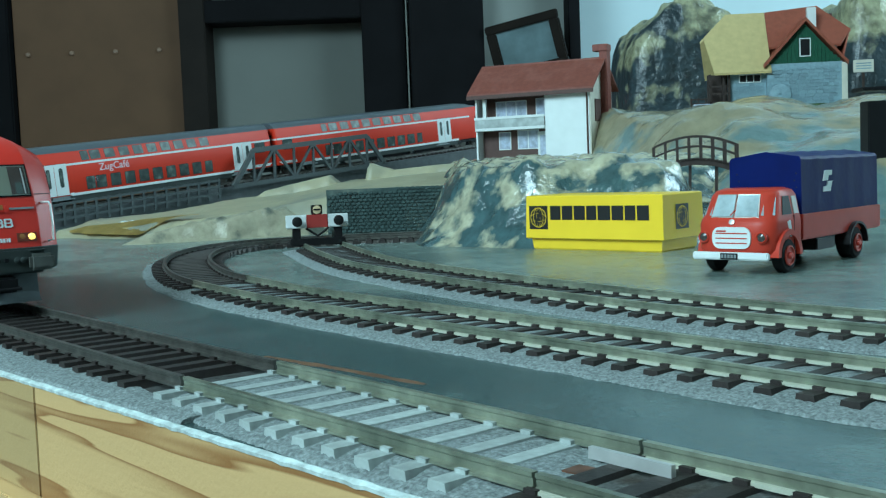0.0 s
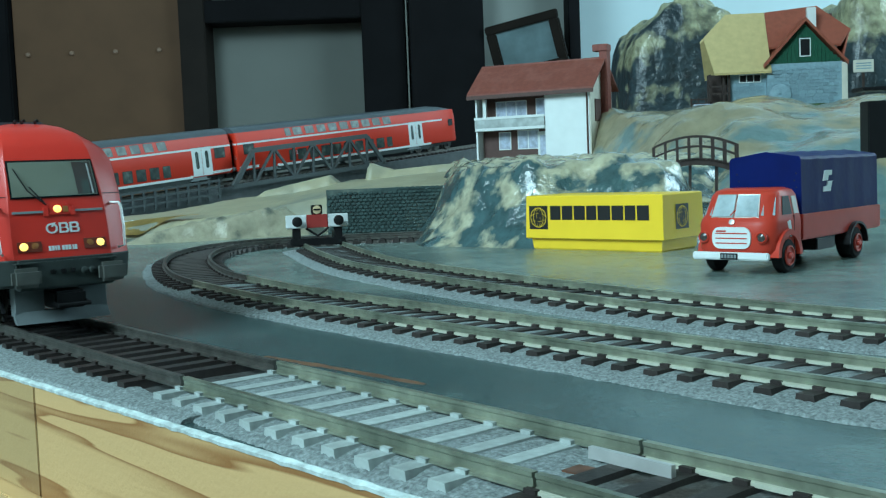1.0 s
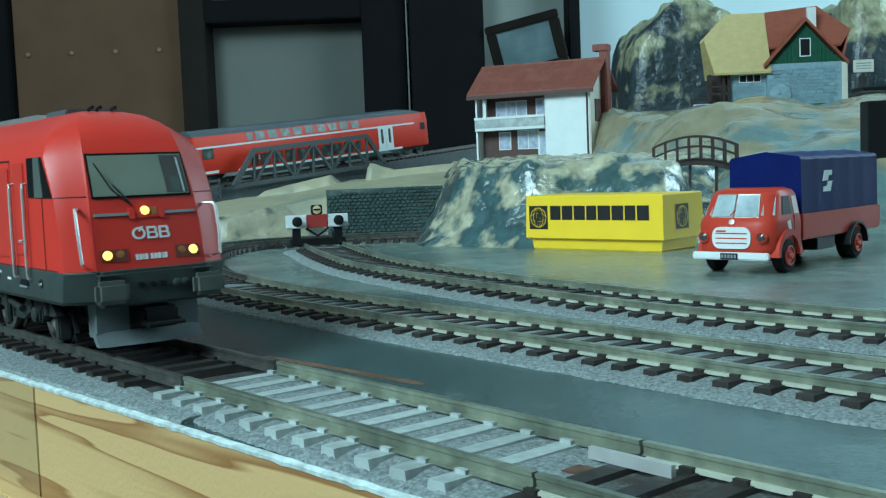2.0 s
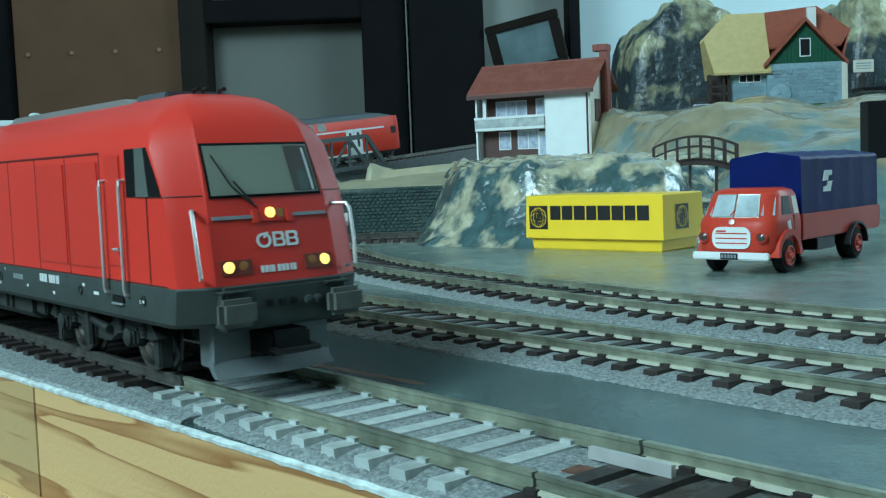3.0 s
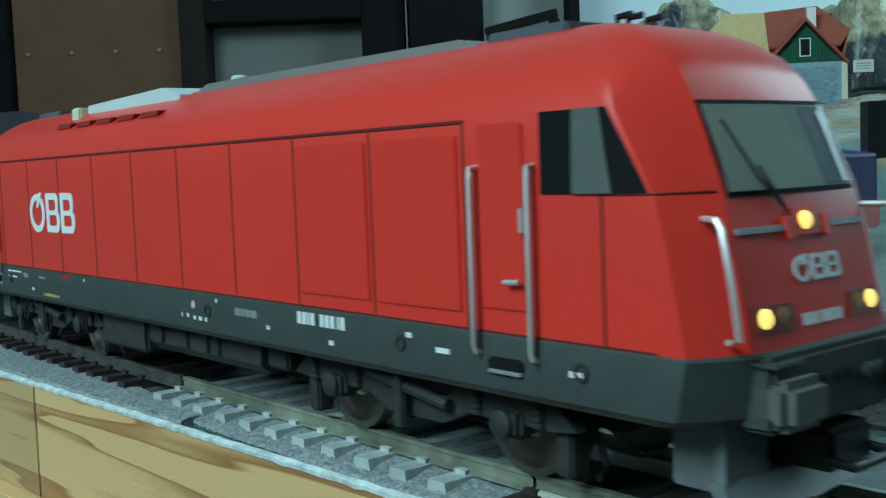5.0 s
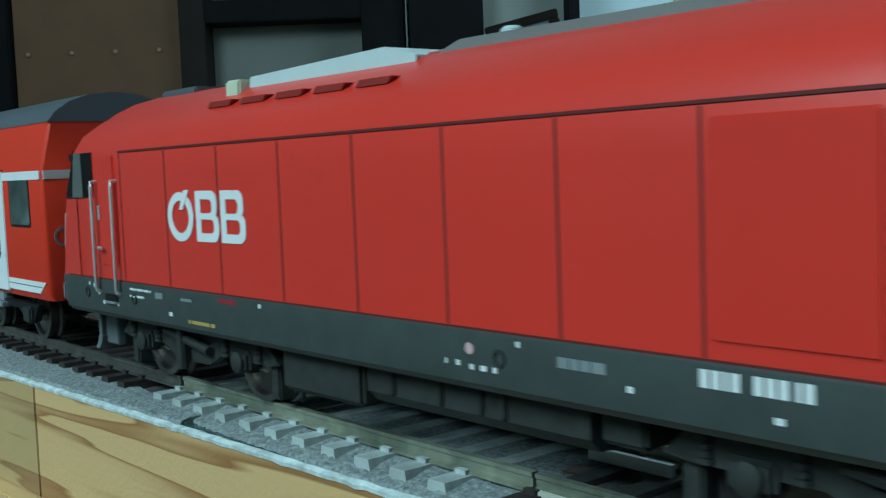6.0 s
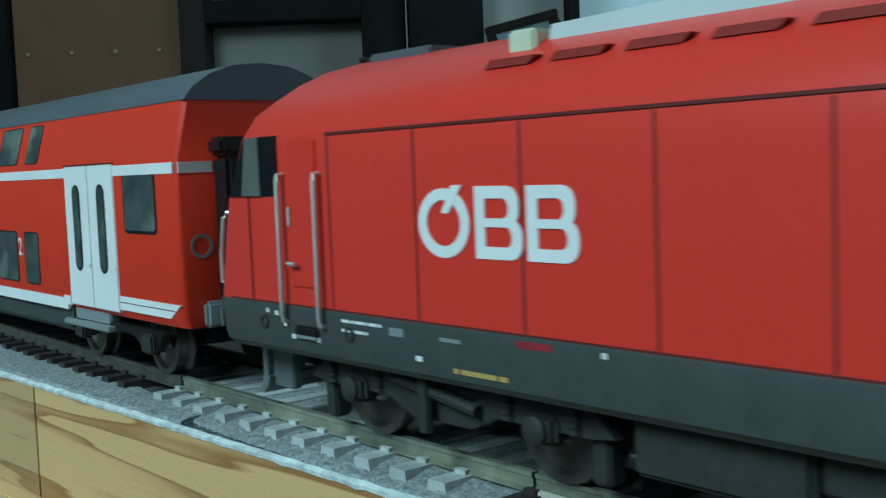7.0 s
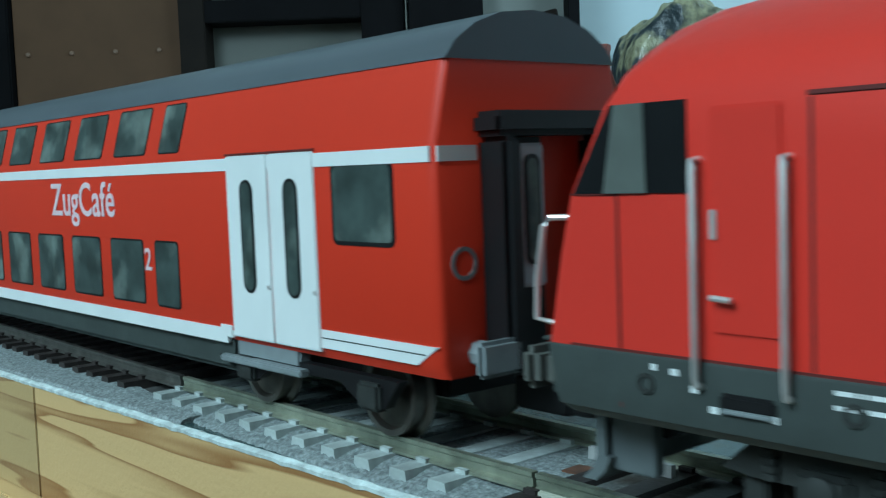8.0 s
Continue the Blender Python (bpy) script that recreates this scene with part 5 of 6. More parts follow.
        inner = [(-51.6 + 7.2 * math.cos(math.pi * i / n), 5.2 + 6.7 * math.sin(math.pi * i / n)) for i in range(n, -1, -1)]
        prism(bm, arc + inner, *sorted((s * 8.5, s * 13.8)), "y")
        part("rear_mudguard", bm, BLACK, t)
        part("tool_box", boxed(-36, -22, *sorted((s * 6, s * 12)), 5.0, 9.0, 0.4), BLACK, t)
        for x, w in ((0.0, 3.6), (-51.6, 5.6)):
            y1 = s * 13.0
            tyre = disc(bmesh.new(), (x, y1, 5.3), (0, -s, 0), [(3.0, 0), (4.6, 0.0), (5.3, 0.6), (5.3, w - 0.6), (4.6, w), (2.0, w)], 28)
            wheel = part("wheel", tyre, TYRE, t, "black rubber tyre with a red hub")
            hub = disc(bmesh.new(), (x, y1 - s * 0.25, 5.3), (0, s, 0), [(3.1, 0), (3.1, 0.7), (2.7, 0.8), (2.4, 0.3), (1.1, 0.4), (0.9, 1.3), (0.3, 1.4)], 20)
            part("hub", hub, HUB_RED, wheel)
    part("spare_carrier", boxed(-72, -66, -6, 6, 5.4, 8.8, 0.4), TRUCK_RED, t)


lorry()


# ---- the hills ----
def hill(name, label, r0, r1, f0, f1, step, height, material, grain=(1.2, 6.0), wave=(3.0, 22.0)):
    """A solid piece of scenery: height(r, f) above the board, with lumps, closed down to the board."""
    nr, nf = int((r1 - r0) / step), int((f1 - f0) / step)
    top, low = [], []
    for j in range(nf + 1):
        for i in range(nr + 1):
            r, f = r0 + i * step, f0 + j * step
            h = height(r, f)
            lump = grain[0] * rough((r, f, h), grain[1]) + wave[0] * rough((r, f, h), wave[1], 4.0)
            k = min(1.0, max(0.0, h / 8.0))
            top.append((r + 1.6 * k * rough((f, h, r), 9.0, 7.0), f + 2.2 * k * rough((h, r, f), 11.0, 9.0), h + lump * k if h > 0.4 else -0.3))
            low.append((r, f, -0.8))
    n = nr + 1
    faces = [(j * n + i, j * n + i + 1, (j + 1) * n + i + 1, (j + 1) * n + i) for j in range(nf) for i in range(nr)]
    o = len(top)
    rim = [i for i in range(n)] + [j * n + nr for j in range(1, nf + 1)] + [nf * n + i for i in range(nr - 1, -1, -1)] + [j * n for j in range(nf - 1, 0, -1)]
    faces += [(a, o + a, o + b, b) for a, b in zip(rim, rim[1:] + rim[:1])]
    me = bpy.data.meshes.new(name)
    me.from_pydata([Vector(v) * MM for v in top + low], [], faces)
    me.materials.append(material)
    me.shade_smooth()
    ob = new(name, me)
    ob.matrix_basis = ROOM
    return tagged(ob, label, "scenery", kind="structure")


def smooth(a, b, x):
    t = min(1.0, max(0.0, (x - a) / (b - a)))
    return t * t * (3 - 2 * t)


def terrace(r, f):
    foot = float(np.interp(r, [-40, -11, 28, 94, 130, 180], [520, 497, 466, 432, 470, 560]))
    d = f - foot + 9 * rough((r, 0, 0), 26.0, 2.0)
    left = smooth(-14, 14, r + 5 * rough((f, 0, 0), 30, 1.0))
    right = 1 - 0.62 * smooth(104, 118, r) * (1 - smooth(640, 700, f))
    body = 35.0 * (0.18 * smooth(0, 10, d) + 0.82 * smooth(6, 34, d)) + 3.0 * smooth(560, 880, f)
    return body * left * right


def upper(r, f):
    d = f - float(np.interp(r, [100, 140, 200, 330, 460], [700, 640, 560, 540, 540]))
    side = smooth(118, 190, r + 0.25 * (f - 700))
    return (36 * smooth(0, 60, d) + 38 * smooth(90, 250, d)) * side


hill("rock_terrace", "glossy green and cream painted plaster rock terrace", -40, 190, 420, 1040, 2.5, terrace, ROCK, grain=(3.6, 9.0), wave=(5.5, 24.0))
hill("upper_hill", "cream and green painted plaster hillside", 96, 470, 540, 1150, 4.0, upper,
     mat("painted_hillside", (0.30, 0.272, 0.175), 0.2, 0, 0.15, 14, 0.5, 10, (0.14, 0.21, 0.21), 34, (0.47, 0.60), coat=0.5, climb=(0.03, 0.075, 0.05, -0.10)), grain=(2.0, 15.0), wave=(9.0, 44.0))


def peak(r, f):
    a = max(0.0, 1 - (((r - 238) / 66) ** 6)) * max(0.0, 1 - ((f - 1085) / 76) ** 6)
    crest = float(np.interp(r, [172, 182, 190, 205, 225, 246, 264, 280, 292, 304], [90, 128, 152, 168, 180, 186, 180, 166, 138, 90]))
    b = max(0.0, 1 - (((r - 440) / 60) ** 4)) * max(0.0, 1 - ((f - 1085) / 70) ** 4)
    return max(crest * min(1, 1.6 * a), 182 * min(1, 1.5 * b))


hill("rock_peak", "dark grey and cream plaster rock peak behind the houses", 165, 520, 1005, 1160, 3.0, peak, ROCK_DARK, grain=(5.0, 12.0), wave=(13.0, 32.0))


def bank(r, f):
    front = float(np.interp(r, [-240, -205, -150, -100, -64, 6, 40], [1, 4, 11, 15, 22.5, 26.5, 28]))
    edge = smooth(0, 10, f - float(np.interp(r, [-240, -150, -92, -64, 40], [690, 622, 628, 628, 626])))
    return (front + 0.05 * (f - 640)) * edge


hill("sand_bank", "cream painted embankment rising behind the loop", -250, 30, 612, 790, 3.5, bank, SAND, grain=(0.4, 6.0), wave=(1.5, 40.0))


def shoulder(r, f):
    z = float(np.interp(r, [-150, -125, -80, -66, -56, -51, -34, 0, 40], [12, 24, 33.5, 22, 22, 41.5, 35.5, 38, 40]))
    return z * smooth(0, 10, f - 765)


hill("sand_shoulder", "cream painted plaster shoulder beside the bridge", -150, 40, 762, 800, 2.0, shoulder, SAND, grain=(0.2, 6.0), wave=(0.6, 40.0))


def rim(r, f):
    h = float(np.interp(r, [-178, -165, -140, -118, -100, -92, -84, -60], [0, 5, 8.5, 12, 15.5, 15, 10, 0]))
    c = float(np.interp(r, [-178, -120, -60], [588, 606, 628]))
    return h * smooth(0, 7, f - c + 4 * rough((r, 3, 0), 14.0)) * (1 - smooth(18, 24, f - c))


hill("rock_rim", "low broken plaster rim beside the loop track", -182, -58, 580, 660, 2.0, rim, mat("rim_rock", (0.33, 0.31, 0.22), 0.4, 0, 0.2, 6, 0.5, 3, (0.10, 0.11, 0.09), 16, (0.52, 0.62)), grain=(1.6, 5.0))


def ochre_patch():
    bm = bmesh.new()
    loops = []
    for i in range(28):
        r = -240 + i * 3.6
        c = 694 - 1.1 * (r + 240) * 0.55
        w = 14 * (1 - abs(i - 14) / 15) + 3 * rough((r, 0, 0), 12)
        loops.append([(r, c - w, bank(r, c - w) + 2.7), (r, c + w, bank(r, c + w) + 2.7)])
    loft(bm, loops, caps=False, closed=False)
    bmesh.ops.solidify(bm, geom=bm.faces[:], thickness=0.6)
    tagged(part("sand_patch", bm, OCHRE, m=ROOM), "ochre painted patch on the bank", "ground patch", kind="structure")
    bm = bmesh.new()
    for j in range(7):
        disc(bm, (-196 + 5 * j - 12, 706 + 3 * rough((j, 0, 0), 1.7), 2), (0, 0, 1), [(9 - abs(j - 3), 0), (7 - abs(j - 3), 4.5), (3, 6.5), (0.3, 7.2)], 14)
    tagged(part("plaster_mound", bm, WHITE_EDGE, m=ROOM), "small pale blue-white plaster mound", "mound")


ochre_patch()


def retaining_wall():
    t = thing("retaining_wall", "dark green embossed stone retaining wall", "wall", ROOM, kind="structure")
    part("core", boxed(-66, 12, 622, 628, 0, 25.5), WALL_STONE, t)
    bm = bmesh.new()
    box(bm, 0, 2.5, -0.5, 0.9, 0, 1.75, 0.4)
    ob = part("stone", bm, WALL_STONE, None, smooth=0)
    me = ob.data
    bpy.data.objects.remove(ob)
    for k in range(13):
        for i in range(27):
            r = -66 + i * 2.85 + (1.4 if k % 2 else 0) + random.uniform(-0.25, 0.25)
            z = 0.3 + k * 1.98
            if z + 1.7 < 23.5 + (r + 66) * 0.06 and r < 9:
                ob = new("stone", me)
                ob.parent, ob.matrix_local = t, mm(r, 621.6 - random.random() * 0.4, z)


# ---- upper line with railing and truss bridge ----
def beside(s, side, z=0.0):
    """A point beside the line: side mm towards the middle of the layout, z above its rails."""
    x, y, h0, h, g = line(s)
    return Vector((x - side * math.sin(h), y + side * math.cos(h), h0 + z))


def upper_line():
    t = thing("upper_track", "ramp track on a dark grey roadbed climbing behind the loop", "railway track")
    ss = list(np.arange(-1700.0, -780.0, 6.0))
    part("roadbed", loft(bmesh.new(), [[beside(s, -22, -3.6), beside(s, 22, -3.6), Vector((*beside(s, 23)[:2], -0.3)), Vector((*beside(s, -23)[:2], -0.3))] for s in ss]), GREY_LAND, t)
    for side in (-8.7, 8.7):
        part("rail", loft(bmesh.new(), [[beside(s, side + u, v - 4.0) for u, v in rail_profile(2.0)] for s in ss]), RAIL_DARK, t, smooth=0)
    me = sleeper_mesh("sleeper", 28, 2.0, SLEEPER)
    for s in np.arange(-1560.0, -790.0, 7.0):
        x, y, z, h, g = line(s)
        ob = new("sleeper", me)
        ob.parent, ob.matrix_local = t, mm(x, y, z - 4.0, 0, math.degrees(-g), math.degrees(h))


def bar(bm, a, b, w, d=None):
    """A flat bar between two points."""
    a, b = Vector(a), Vector(b)
    x = (b - a).normalized()
    y = Vector((0, 0, 1)).cross(x)
    y = y.normalized() if y.length > 0.1 else Vector((1, 0, 0))
    z = x.cross(y)
    d = d or w
    return loft(bm, [[q + y * (i * d / 2) + z * (j * w / 2) for i, j in ((-1, -1), (1, -1), (1, 1), (-1, 1))] for q in (a, b)])


def railing():
    t = thing("bridge_railing", "grey lattice railing along the ramp track", "railing")
    s0, s1, off = -1110.0, -880.0, 30.0
    for z in (-7.0, -1.0, 4.5):
        bm = bmesh.new()
        ss = list(np.arange(s0, s1, 6.0))
        loft(bm, [[beside(s, off - 0.8, z - 1.0), beside(s, off + 0.8, z - 1.0), beside(s, off + 0.8, z + 1.0), beside(s, off - 0.8, z + 1.0)] for s in ss])
        part("rail_bar", bm, GIRDER, t)
    for s in np.arange(s0, s1, 11.0):
        a, b = beside(s, off, -9.0), beside(s, off, 6.0)
        part("post", bar(bmesh.new(), (a.x, a.y, max(-0.2, a.z - 3)), b, 2.0), GIRDER, t)


def truss():
    t = thing("truss_bridge", "grey steel truss bridge with sloping end posts", "bridge")
    s0, s1, n = -1126.0, -1318.0, 8
    for off in (30.0, -30.0):
        xs = [s0 + (s1 - s0) * i / n for i in range(n + 1)]
        for i in range(n):
            part("bottom_chord", bar(bmesh.new(), beside(xs[i], off, -3), beside(xs[i + 1], off, -3), 4.0, 3.0), GIRDER, t)
        for i in range(1, n - 1):
            part("top_chord", bar(bmesh.new(), beside(xs[i], off, 27), beside(xs[i + 1], off, 27), 4.5, 3.0), GIRDER, t)
        part("end_post", bar(bmesh.new(), beside(xs[0], off, -3), beside(xs[1], off, 27), 4.2, 3.0), GIRDER, t)
        part("end_post", bar(bmesh.new(), beside(xs[n], off, -3), beside(xs[n - 1], off, 27), 4.2, 3.0), GIRDER, t)
        for i in range(1, n):
            part("vertical", bar(bmesh.new(), beside(xs[i], off, -3), beside(xs[i], off, 27), 2.0), GIRDER, t)
        for i in range(1, n - 1):
            a, b = (i, i + 1) if i % 2 else (i + 1, i)
            part("diagonal", bar(bmesh.new(), beside(xs[a], off, -3), beside(xs[b], off, 27), 2.4, 1.8), GIRDER, t)


# ---- houses ----
def house_window(t, x, y, z, w, h, panes=1, frame=WHITE, glazing=None):
    part("window_frame", boxed(x, x + w, y - 0.5, y + 0.4, z, z + h, 0.12), frame, t)
    g = 0.8
    pw = (w - g * (panes + 1)) / panes
    for i in range(panes):
        x0 = x + g + i * (pw + g)
        part("pane", boxed(x0, x0 + pw, y - 0.56, y + 0.2, z + g, z + h - g), glazing or PANE, t)


def chalet():
    """Two-storey house with a balcony; x along the front, y into the depth."""
    L, D, E, R = 101.0, 54.0, 59.5, 80.0
    t = thing("house", "two-storey model house with balcony, brown and white walls and red roof", "house", ROOM @ mm(31.5, 908, 38.2, 0, 0, -27))
    part("floor_slab", boxed(-5, L + 8, -8, D + 4, -1.6, 0.3, 0.4), mat("base_slab", (0.20, 0.20, 0.17), 0.7, 0, 0.15, 6), t)
    xs = 62.0
    part("white_wall", boxed(xs, L - 1, 0, 1.6, 0.3, E), WHITE_WALL, t, "smooth white front wall")
    part("divider", boxed(xs, xs + 1.4, 1.6, 12, 0.3, E), WHITE_WALL, t)
    part("front_wall", boxed(2, xs, 11, 12.4, 0.3, E), BROWN_WALL, t, "dark brown boarded front wall")
    gable = [(0, 0.3), (D, 0.3), (D, E), (D / 2, R - 1.5), (0, E)]
    part("gable_wall", prism(bmesh.new(), gable, L - 1.2, L, "x"), PLASTER, t, "cream plastered gable wall")
    part("gable_wall", prism(bmesh.new(), [(10, 0.3), (D, 0.3), (D, E), (D / 2, R - 1.5), (10, E)], 0, 1.4, "x"), PLASTER, t)
    part("rear_wall", boxed(1.4, L - 1.2, D - 1.4, D, 0.3, E), PLASTER, t)
    part("side_screen", boxed(0, 1.6, 0, 10, 0.3, E), WHITE_WALL, t)
    part("pillar", boxed(6.8, 9.6, 0, 2.4, 27, E), WHITE_WALL, t)
    for y0, y1, x0, x1, z0, z1 in ((-2, 12, 0, xs, 26.2, 28.6),):
        part("balcony_floor", boxed(x0, x1, y0, y1, z0, z1, 0.2), WHITE, t)
    part("balcony_front", boxed(0, xs, -2.2, -1.0, 28.6, 35.4, 0.2), mat("balcony_panel", (0.42, 0.46, 0.46), 0.4, 0, 0.25, 6), t, "pale translucent balcony front")
    part("balcony_rail", boxed(-0.5, xs, -2.6, -0.6, 35.4, 37.6, 0.3), WHITE, t)
    house_window(t, 14, 11, 37.5, 28, 13, 3)
    house_window(t, 50, 11, 36.5, 10.5, 15, 1)
    house_window(t, 16, 11, 10, 11, 15, 1)
    house_window(t, 33, 11, 10, 19, 16, 2)
    part("door", boxed(51, xs - 0.5, 10.2, 11.2, 0.4, 24, 0.2), WHITE, t, "white front door")
    part("door_pane", boxed(53.2, xs - 3, 10.0, 10.9, 3, 21), PANE, t)
    house_window_side = boxed(L - 0.2, L + 0.8, 10, 24, 30, 48, 0.2)
    part("shutter", house_window_side, BROWN_WALL, t, "brown closed shutter")
    part("chimney", boxed(L - 0.5, L + 6, D / 2 - 1, D / 2 + 8, 0.3, R + 12, 0.2), BRICK_RED, t, "tall red brick chimney stack")
    part("chimney_cap", boxed(L - 6, L + 6.5, D / 2 - 2, D / 2 + 9, R + 7, R + 12.4, 0.3), BRICK_RED, t)
    part("downpipe", tube(bmesh.new(), [(L - 2, -1.5, E), (L - 2.8, -0.8, E - 6), (L - 2.8, -0.8, 2)], 0.7), BROWN_WALL, t)
    for sy, y0, y1 in ((1, -5.5, D / 2), (-1, D + 5.5, D / 2)):
        k = (R - E) / (D / 2)
        z0 = E - 5.5 * k
        bm = prism(bmesh.new(), [(y0, z0), (y1, R), (y1, R + 1.6), (y0, z0 + 1.6)], -5, L + 4.5, "x")
        part("roof_slope", bm, ROOF_RED, t, "dull red roof slope")
    part("roof_ridge", boxed(-5, L + 4.5, D / 2 - 0.9, D / 2 + 0.9, R + 0.6, R + 2.2, 0.3), ROOF_RED, t)
    part("eaves_board", boxed(-5, L + 4.5, -6.2, -5.3, E - 7.2, E - 4.0, 0.1), BROWN_WALL, t)


def station():
    """Stone house with a half-hipped roof and a green boarded gable."""
    t = thing("stone_house", "stone model house with green gable and a cream and rust roof", "house", ROOM @ mm(243, 900, 76.0, 0, 0, -6))
    part("turf_base", boxed(-34, 106, -8, 56, -2.5, 0.2, 0.5), GRASS, t)
    part("gable_wall", boxed(30, 90, 0, 46, 0, 34), STONE_BLUE, t, "blue-grey stone wall")
    part("wing_wall", boxed(0, 31, 6, 46, 0, 33), STONE_BLUE, t, "blue-grey stone wall")
    bm = bmesh.new()
    box(bm, 0, 4.6, -0.45, 0.6, 0, 2.5, 0.3)
    ob = part("stone", bm, STONE_BLUE, None, smooth=0)
    me = ob.data
    bpy.data.objects.remove(ob)
    for x0, x1, y, top in ((30.4, 89.4, 0, 31), (0.4, 30, 6, 30)):
        for k in range(int(top / 2.8)):
            x = x0 + (0 if k % 2 else -2.0)
            while x < x1 - 2:
                wide = random.uniform(0.75, 1.5)
                if x >= x0 - 0.1 and x + 4.6 * wide < x1 and not (y == 6 and 7.5 < x + 2 < 25 and 18 < k * 2.8 < 27):
                    ob = new("stone", me)
                    ob.parent, ob.matrix_local = t, mm(x, y - random.random() * 0.3, 0.3 + k * 2.8) @ Matrix.Diagonal((wide, 1, 1, 1))
                x += 4.6 * wide + 0.35
    house_window(t, 8, 5.7, 20, 18, 7, 3, glazing=BLACK)
    part("gable", prism(bmesh.new(), [(31, 33.5), (89, 33.5), (60.5, 66)], 0.6, 8, "y"), GREEN_BOARD, t, "green boarded gable")
    for i in range(19):
        x = 31.5 + i * 3.02
        part("gable_board", boxed(x, x + 2.8, 0.1, 0.7, 32.2 - 0.6 * (i % 2), 34.5 + 26 * max(0.0, 1 - abs(x + 1.4 - 60.5) / 29.5), 0.1), GREEN_BOARD, t)
    house_window(t, 56, 0, 39, 9, 15, 1, glazing=BLACK)
    for s, x0 in ((-1, 27.0), (1, 94.0)):
        bm = prism(bmesh.new(), [(60.5, 70.5), (60.5, 67.5), (x0, 31.0), (x0, 34.0)], -4.5, 30, "y")
        part("gable_roof", bm, ROOF_RUST, t, "rust red gable roof")
    # main roof, ridge along x, half-hipped at both ends
    rows = ((-3.0, 28.5), (15.0, 59.0), (26.0, 79.5))
    for lefts, rights, m, lab, rr in (((-13, -19, 1), (33, 33, 33), ROOF_CREAM, "cream card roof", rows),
                                      ((33.2, 33.2, 33.2), (91, 101, 76), ROOF_RUST, "rust red roof", ((9.0, 49.0), (16.0, 61.5), (26.0, 79.5)))):
        loops = []
        for xs in (lefts, rights):
            lift = [0, 0, 3.5 if xs[2] > 60 else 0]
            loops.append([(x, y, z + d) for x, (y, z), d in zip(xs, rr, lift)] + [(x, y + 0.4, z + d - 1.8) for x, (y, z), d in reversed(list(zip(xs, rr, lift)))])
        part("roof_slope", loft(bmesh.new(), loops), m, t, lab, smooth=0)
        back = []
        for xs in (lefts, rights):
            lift = 3.5 if xs[2] > 60 else 0
            back.append([(xs[2], 26, 79.5 + lift), (xs[1], 37, 59), (xs[0], 55, 28.5), (xs[0], 55, 26.7), (xs[1], 37, 57.2), (xs[2], 26, 77.7 + lift)])
        part("roof_slope", loft(bmesh.new(), back), m, t, lab, smooth=0)
    bm = loft(bmesh.new(), [[(92, 4, 36), (92, 54, 30), (90, 54, 28), (90, 4, 34)], [(100.5, 16, 61), (100.5, 36, 61), (99, 36, 59.5), (99, 16, 59.5)], [(76.5, 26, 82.6), (76.5, 27, 82.6), (75, 27, 81), (75, 26, 81)]])
    part("hip_slope", bm, ROOF_RUST, t)
    part("end_gable", prism(bmesh.new(), [(1, 33), (46, 33), (36, 60), (28, 76), (24, 76), (16, 60)], 86, 88, "x"), BROWN_WOOD, t, "dark boarded end gable")
    part("chimney", boxed(65, 72, 10, 16, 60, 80, 0.2), WHITE, t, "white chimney")
    part("corner_post", boxed(89.5, 94, -1, 2, 0, 33, 0.3), PLASTER, t)
    part("millstone", disc(bmesh.new(), (40, -1.0, 9), (0, -1, 0), [(8.5, 0), (8.5, 1.2), (7.8, 1.5), (1.2, 1.5), (1.0, 0.6)], 28), STONE_BLUE, t, "round stone leaning on the wall")
    part("sign", boxed(98, 114, -3, -2, 24, 34, 0.2), PLASTER, t, "small pale sign board")
    for z in (26.5, 28.6, 30.7):
        part("sign_bar", boxed(100, 112, -3.15, -2.8, z, z + 0.9), STONE_BLUE, t)
    part("sign_post", boxed(105, 107, -2, -1, 0, 24), BROWN_WOOD, t)
    # timber porch on the wing
    for x in (-17, -6, -1.5):
        part("porch_post", boxed(x, x + 1.8, 2, 4, -2, 28), BROWN_WOOD, t)
    for z in (4, 11, 17):
        part("porch_rail", boxed(-17, 0, 2, 3.4, z, z + 1.8), BROWN_WOOD, t)
    for x in (-33, -27, -21):
        part("fence_post", boxed(x, x + 1.2, -3, -1.8, 0, 9), BROWN_WOOD, t)
    for z in (3.4, 7.0):
        part("fence_rail", boxed(-33, -18, -3.4, -2.4, z, z + 1.1), BROWN_WOOD, t)
    part("flower_box", boxed(-31, -6, -6.5, -3.8, 0.2, 3.6, 0.4), PANE, t, "pale violet flower box")
    part("porch_wall", boxed(-17, -0.5, 12, 14, -2, 28), BROWN_WOOD, t)


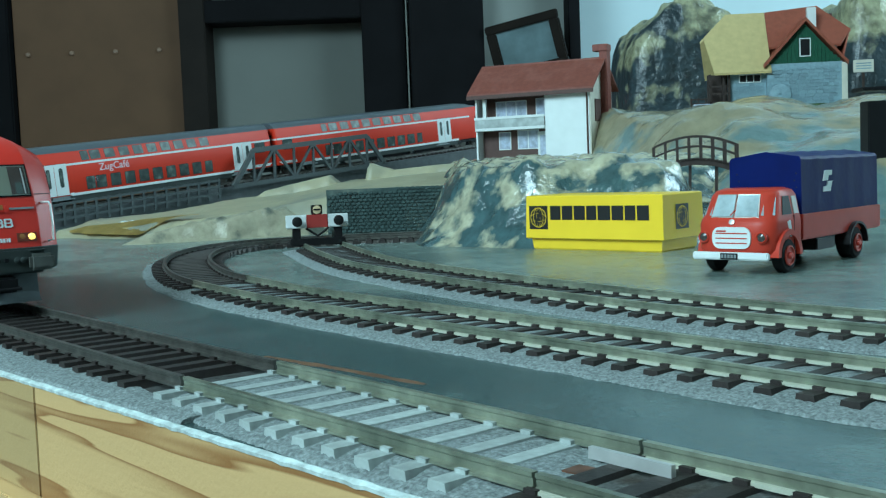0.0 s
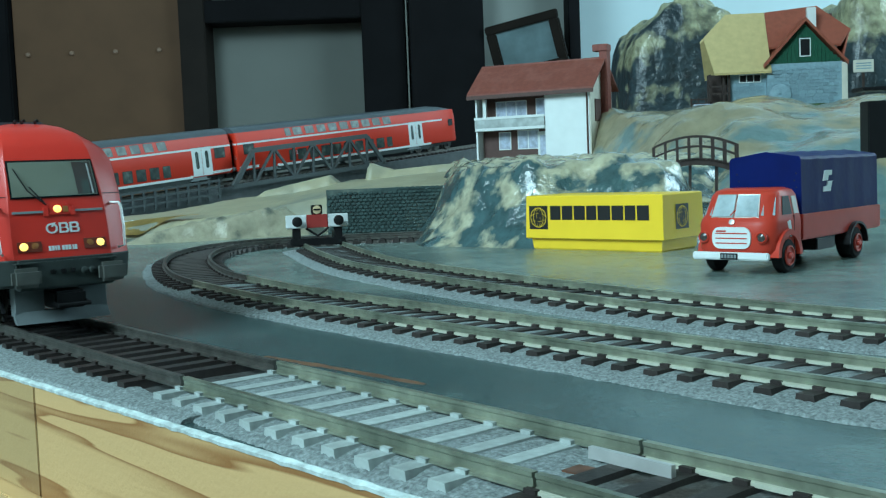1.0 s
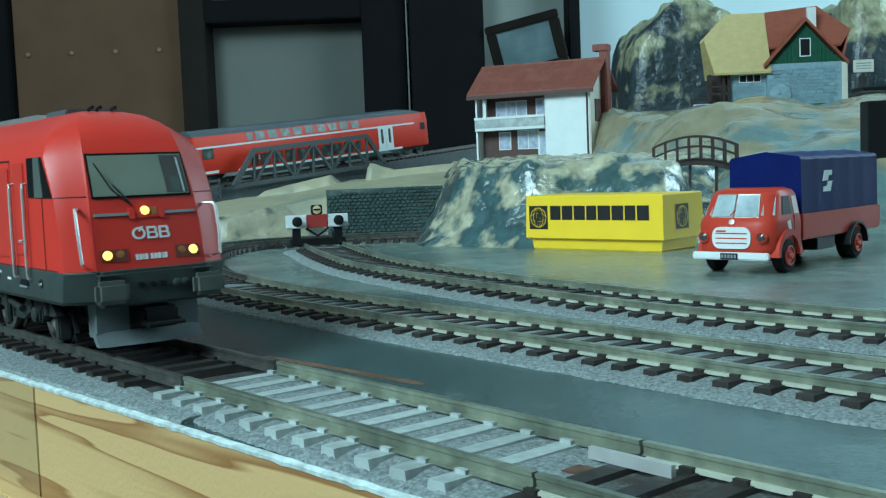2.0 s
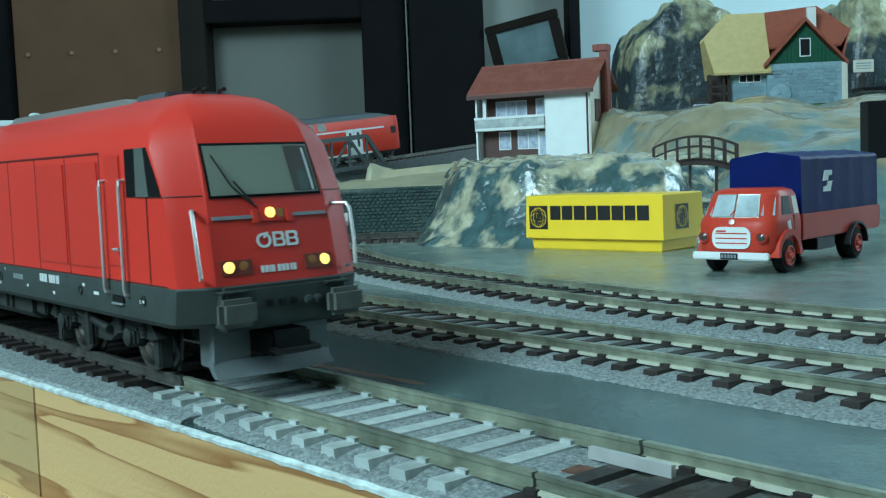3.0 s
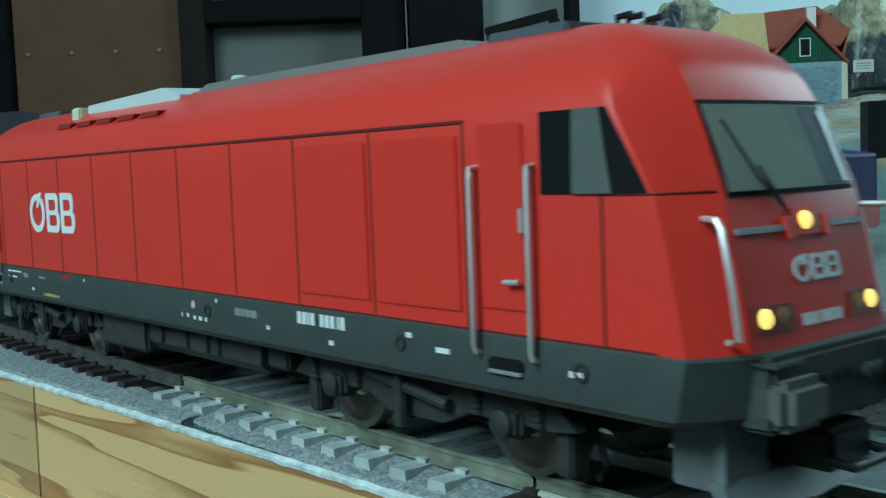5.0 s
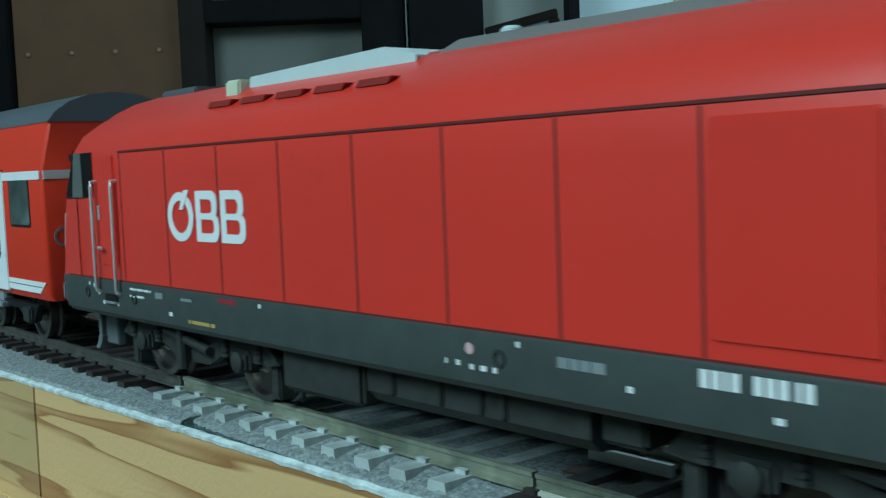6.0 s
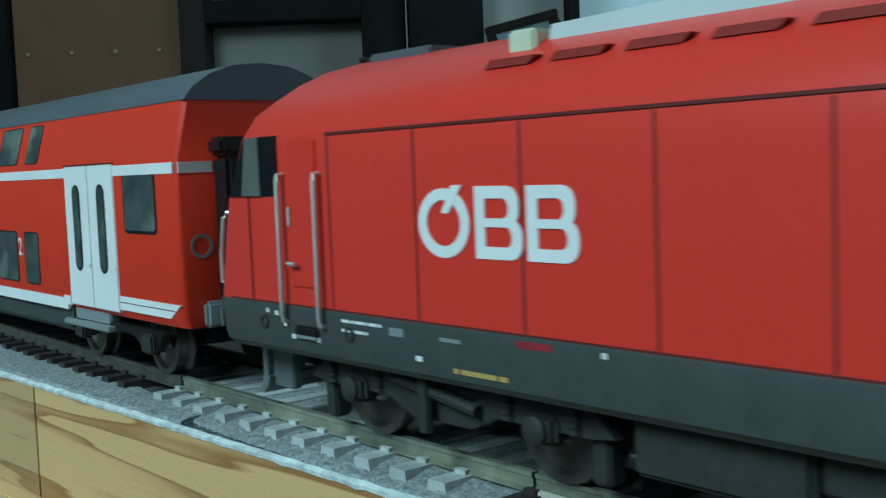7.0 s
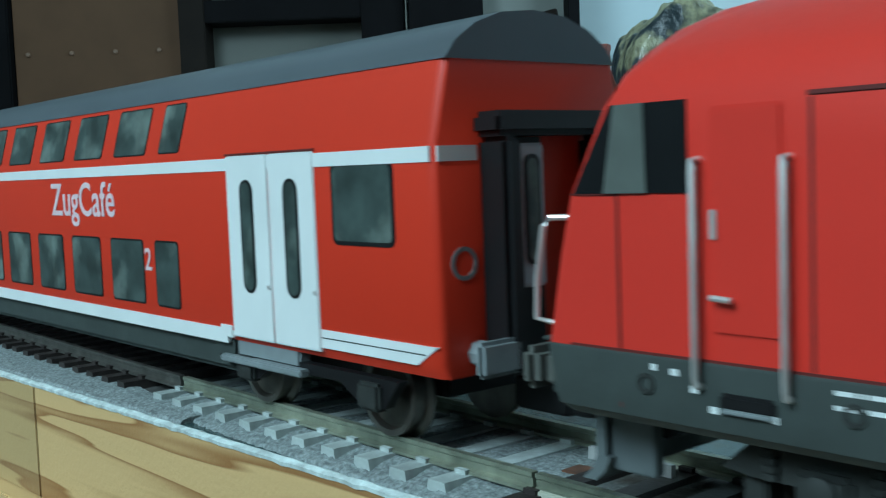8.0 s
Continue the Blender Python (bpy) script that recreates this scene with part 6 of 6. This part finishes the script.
def footbridge():
    t = thing("footbridge", "arched brown timber footbridge between the rocks", "bridge", ROOM @ mm(108.5, 548, 33.5, 0, 0, -12))
    L = 41.0
    def z(x):
        return 5.0 * (1 - ((x - L / 2) / (L / 2)) ** 2) - 3.0
    for y in (0.0, 13.0):
        for i in range(8):
            x = i * L / 7
            part("post", bar(bmesh.new(), (x, y, z(x) - 1.5), (x, y, z(x) + 11.5), 1.3), BROWN_WOOD, t)
        for dz in (6.2, 11.2):
            bm = bmesh.new()
            loft(bm, [[(x, y - 0.5, z(x) + dz - 0.5), (x, y + 0.5, z(x) + dz - 0.5), (x, y + 0.5, z(x) + dz + 0.5), (x, y - 0.5, z(x) + dz + 0.5)] for x in np.linspace(0, L, 22)])
            part("handrail", bm, BROWN_WOOD, t)
        bm = bmesh.new()
        loft(bm, [[(x, y - 0.8, z(x) - 3.2), (x, y + 0.8, z(x) - 3.2), (x, y + 0.8, z(x) - 0.4), (x, y - 0.8, z(x) - 0.4)] for x in np.linspace(-6, L + 6, 22)])
        part("beam", bm, BROWN_WOOD, t)
    for i in range(26):
        x = -3 + i * (L + 6) / 25
        part("plank", boxed(x - 0.9, x + 0.9, -1.5, 14.5, z(x) - 0.4, z(x) + 0.4), BROWN_WOOD, t)
    for x in (7.0, 18.0, 31.0):
        part("trestle_leg", bar(bmesh.new(), (x, 3, z(x) - 2), (x - 1.0, 3, -34), 1.5), BROWN_WOOD, t)
    part("approach", bar(bmesh.new(), (-22, 6, -3.4), (2, 6, -2.6), 1.4, 14), BROWN_WOOD, t)


def portal():
    t = thing("dark_screen", "black upright panel standing at the end of the hill", "panel", ROOM @ mm(238, 600, 0, 0, 0, 0))
    part("panel", boxed(0, 60, 0, 12, -0.3, 63.5, 0.5), BLACK, t)
    part("cap", boxed(-4, 62, -4, 14, 69, 71, 0.5), BLACK, t)
    part("stay", boxed(24, 30, 4, 8, 63, 69.5), BLACK, t)


upper_line()
railing()
truss()
retaining_wall()
chalet()
station()
footbridge()
portal()


# ---- what moves ----
KNOTS = [(0.0, -376.2), (0.5, -352.8), (1.0, -329.6), (1.5, -306.6), (3.0, -238.4), (3.5, -215.8), (4.0, -193.0), (4.5, -171.7), (4.7, -163.0),
         (5.8, -99.8), (6.0, -88.1), (6.5, -59.2), (7.0, -29.4), (7.5, 1.0), (8.0, 32.2)]


def travelled(t):
    """Where the locomotive's middle stands on the line at t seconds."""
    ts, ss = [k[0] for k in KNOTS], [k[1] for k in KNOTS]
    slope = np.gradient(ss, ts)
    i = min(max(int(np.searchsorted(ts, t, side="right")) - 1, 0), len(ts) - 2)
    h = ts[i + 1] - ts[i]
    u = (t - ts[i]) / h
    return float((2 * u ** 3 - 3 * u * u + 1) * ss[i] + (u ** 3 - 2 * u * u + u) * h * slope[i] + (3 * u * u - 2 * u ** 3) * ss[i + 1] + (u ** 3 - u * u) * h * slope[i + 1])


def motions():
    times = [i * 0.1 for i in range(81)]
    for ob, back, half, turn, aside in ((LOCO, 0.0, 57.0, 0, -0.8), (CAFE_COACH, 262.8, 116.0, 1.3, 0), (SECOND_COACH, 681.0, 99.0, 0, 0), (CONTROL_COACH, 970.0, 126.0, 0, 0)):
        walk(ob, [(t, on_line(travelled(t) - back, half) @ pose(0, aside * MM, 0, 0, 0, turn)) for t in times])
    for sets, r, spots in ((LOCO_WHEELS, 6.2, (-15.5, 15.5)), (CAFE_WHEELS, 5.4, (14.5, -14.5))):
        for i, w in enumerate(sets):
            x = w.matrix_local.translation.x
            rows = []
            for j in range(81):
                t = j * 0.1
                a = math.degrees((travelled(t) - travelled(0.0)) / r)
                rows.append((t, Matrix.Translation((x, 0, r * MM)) @ pose(0, 0, 0, 0, a, 0)))
            walk(w, rows)


motions()
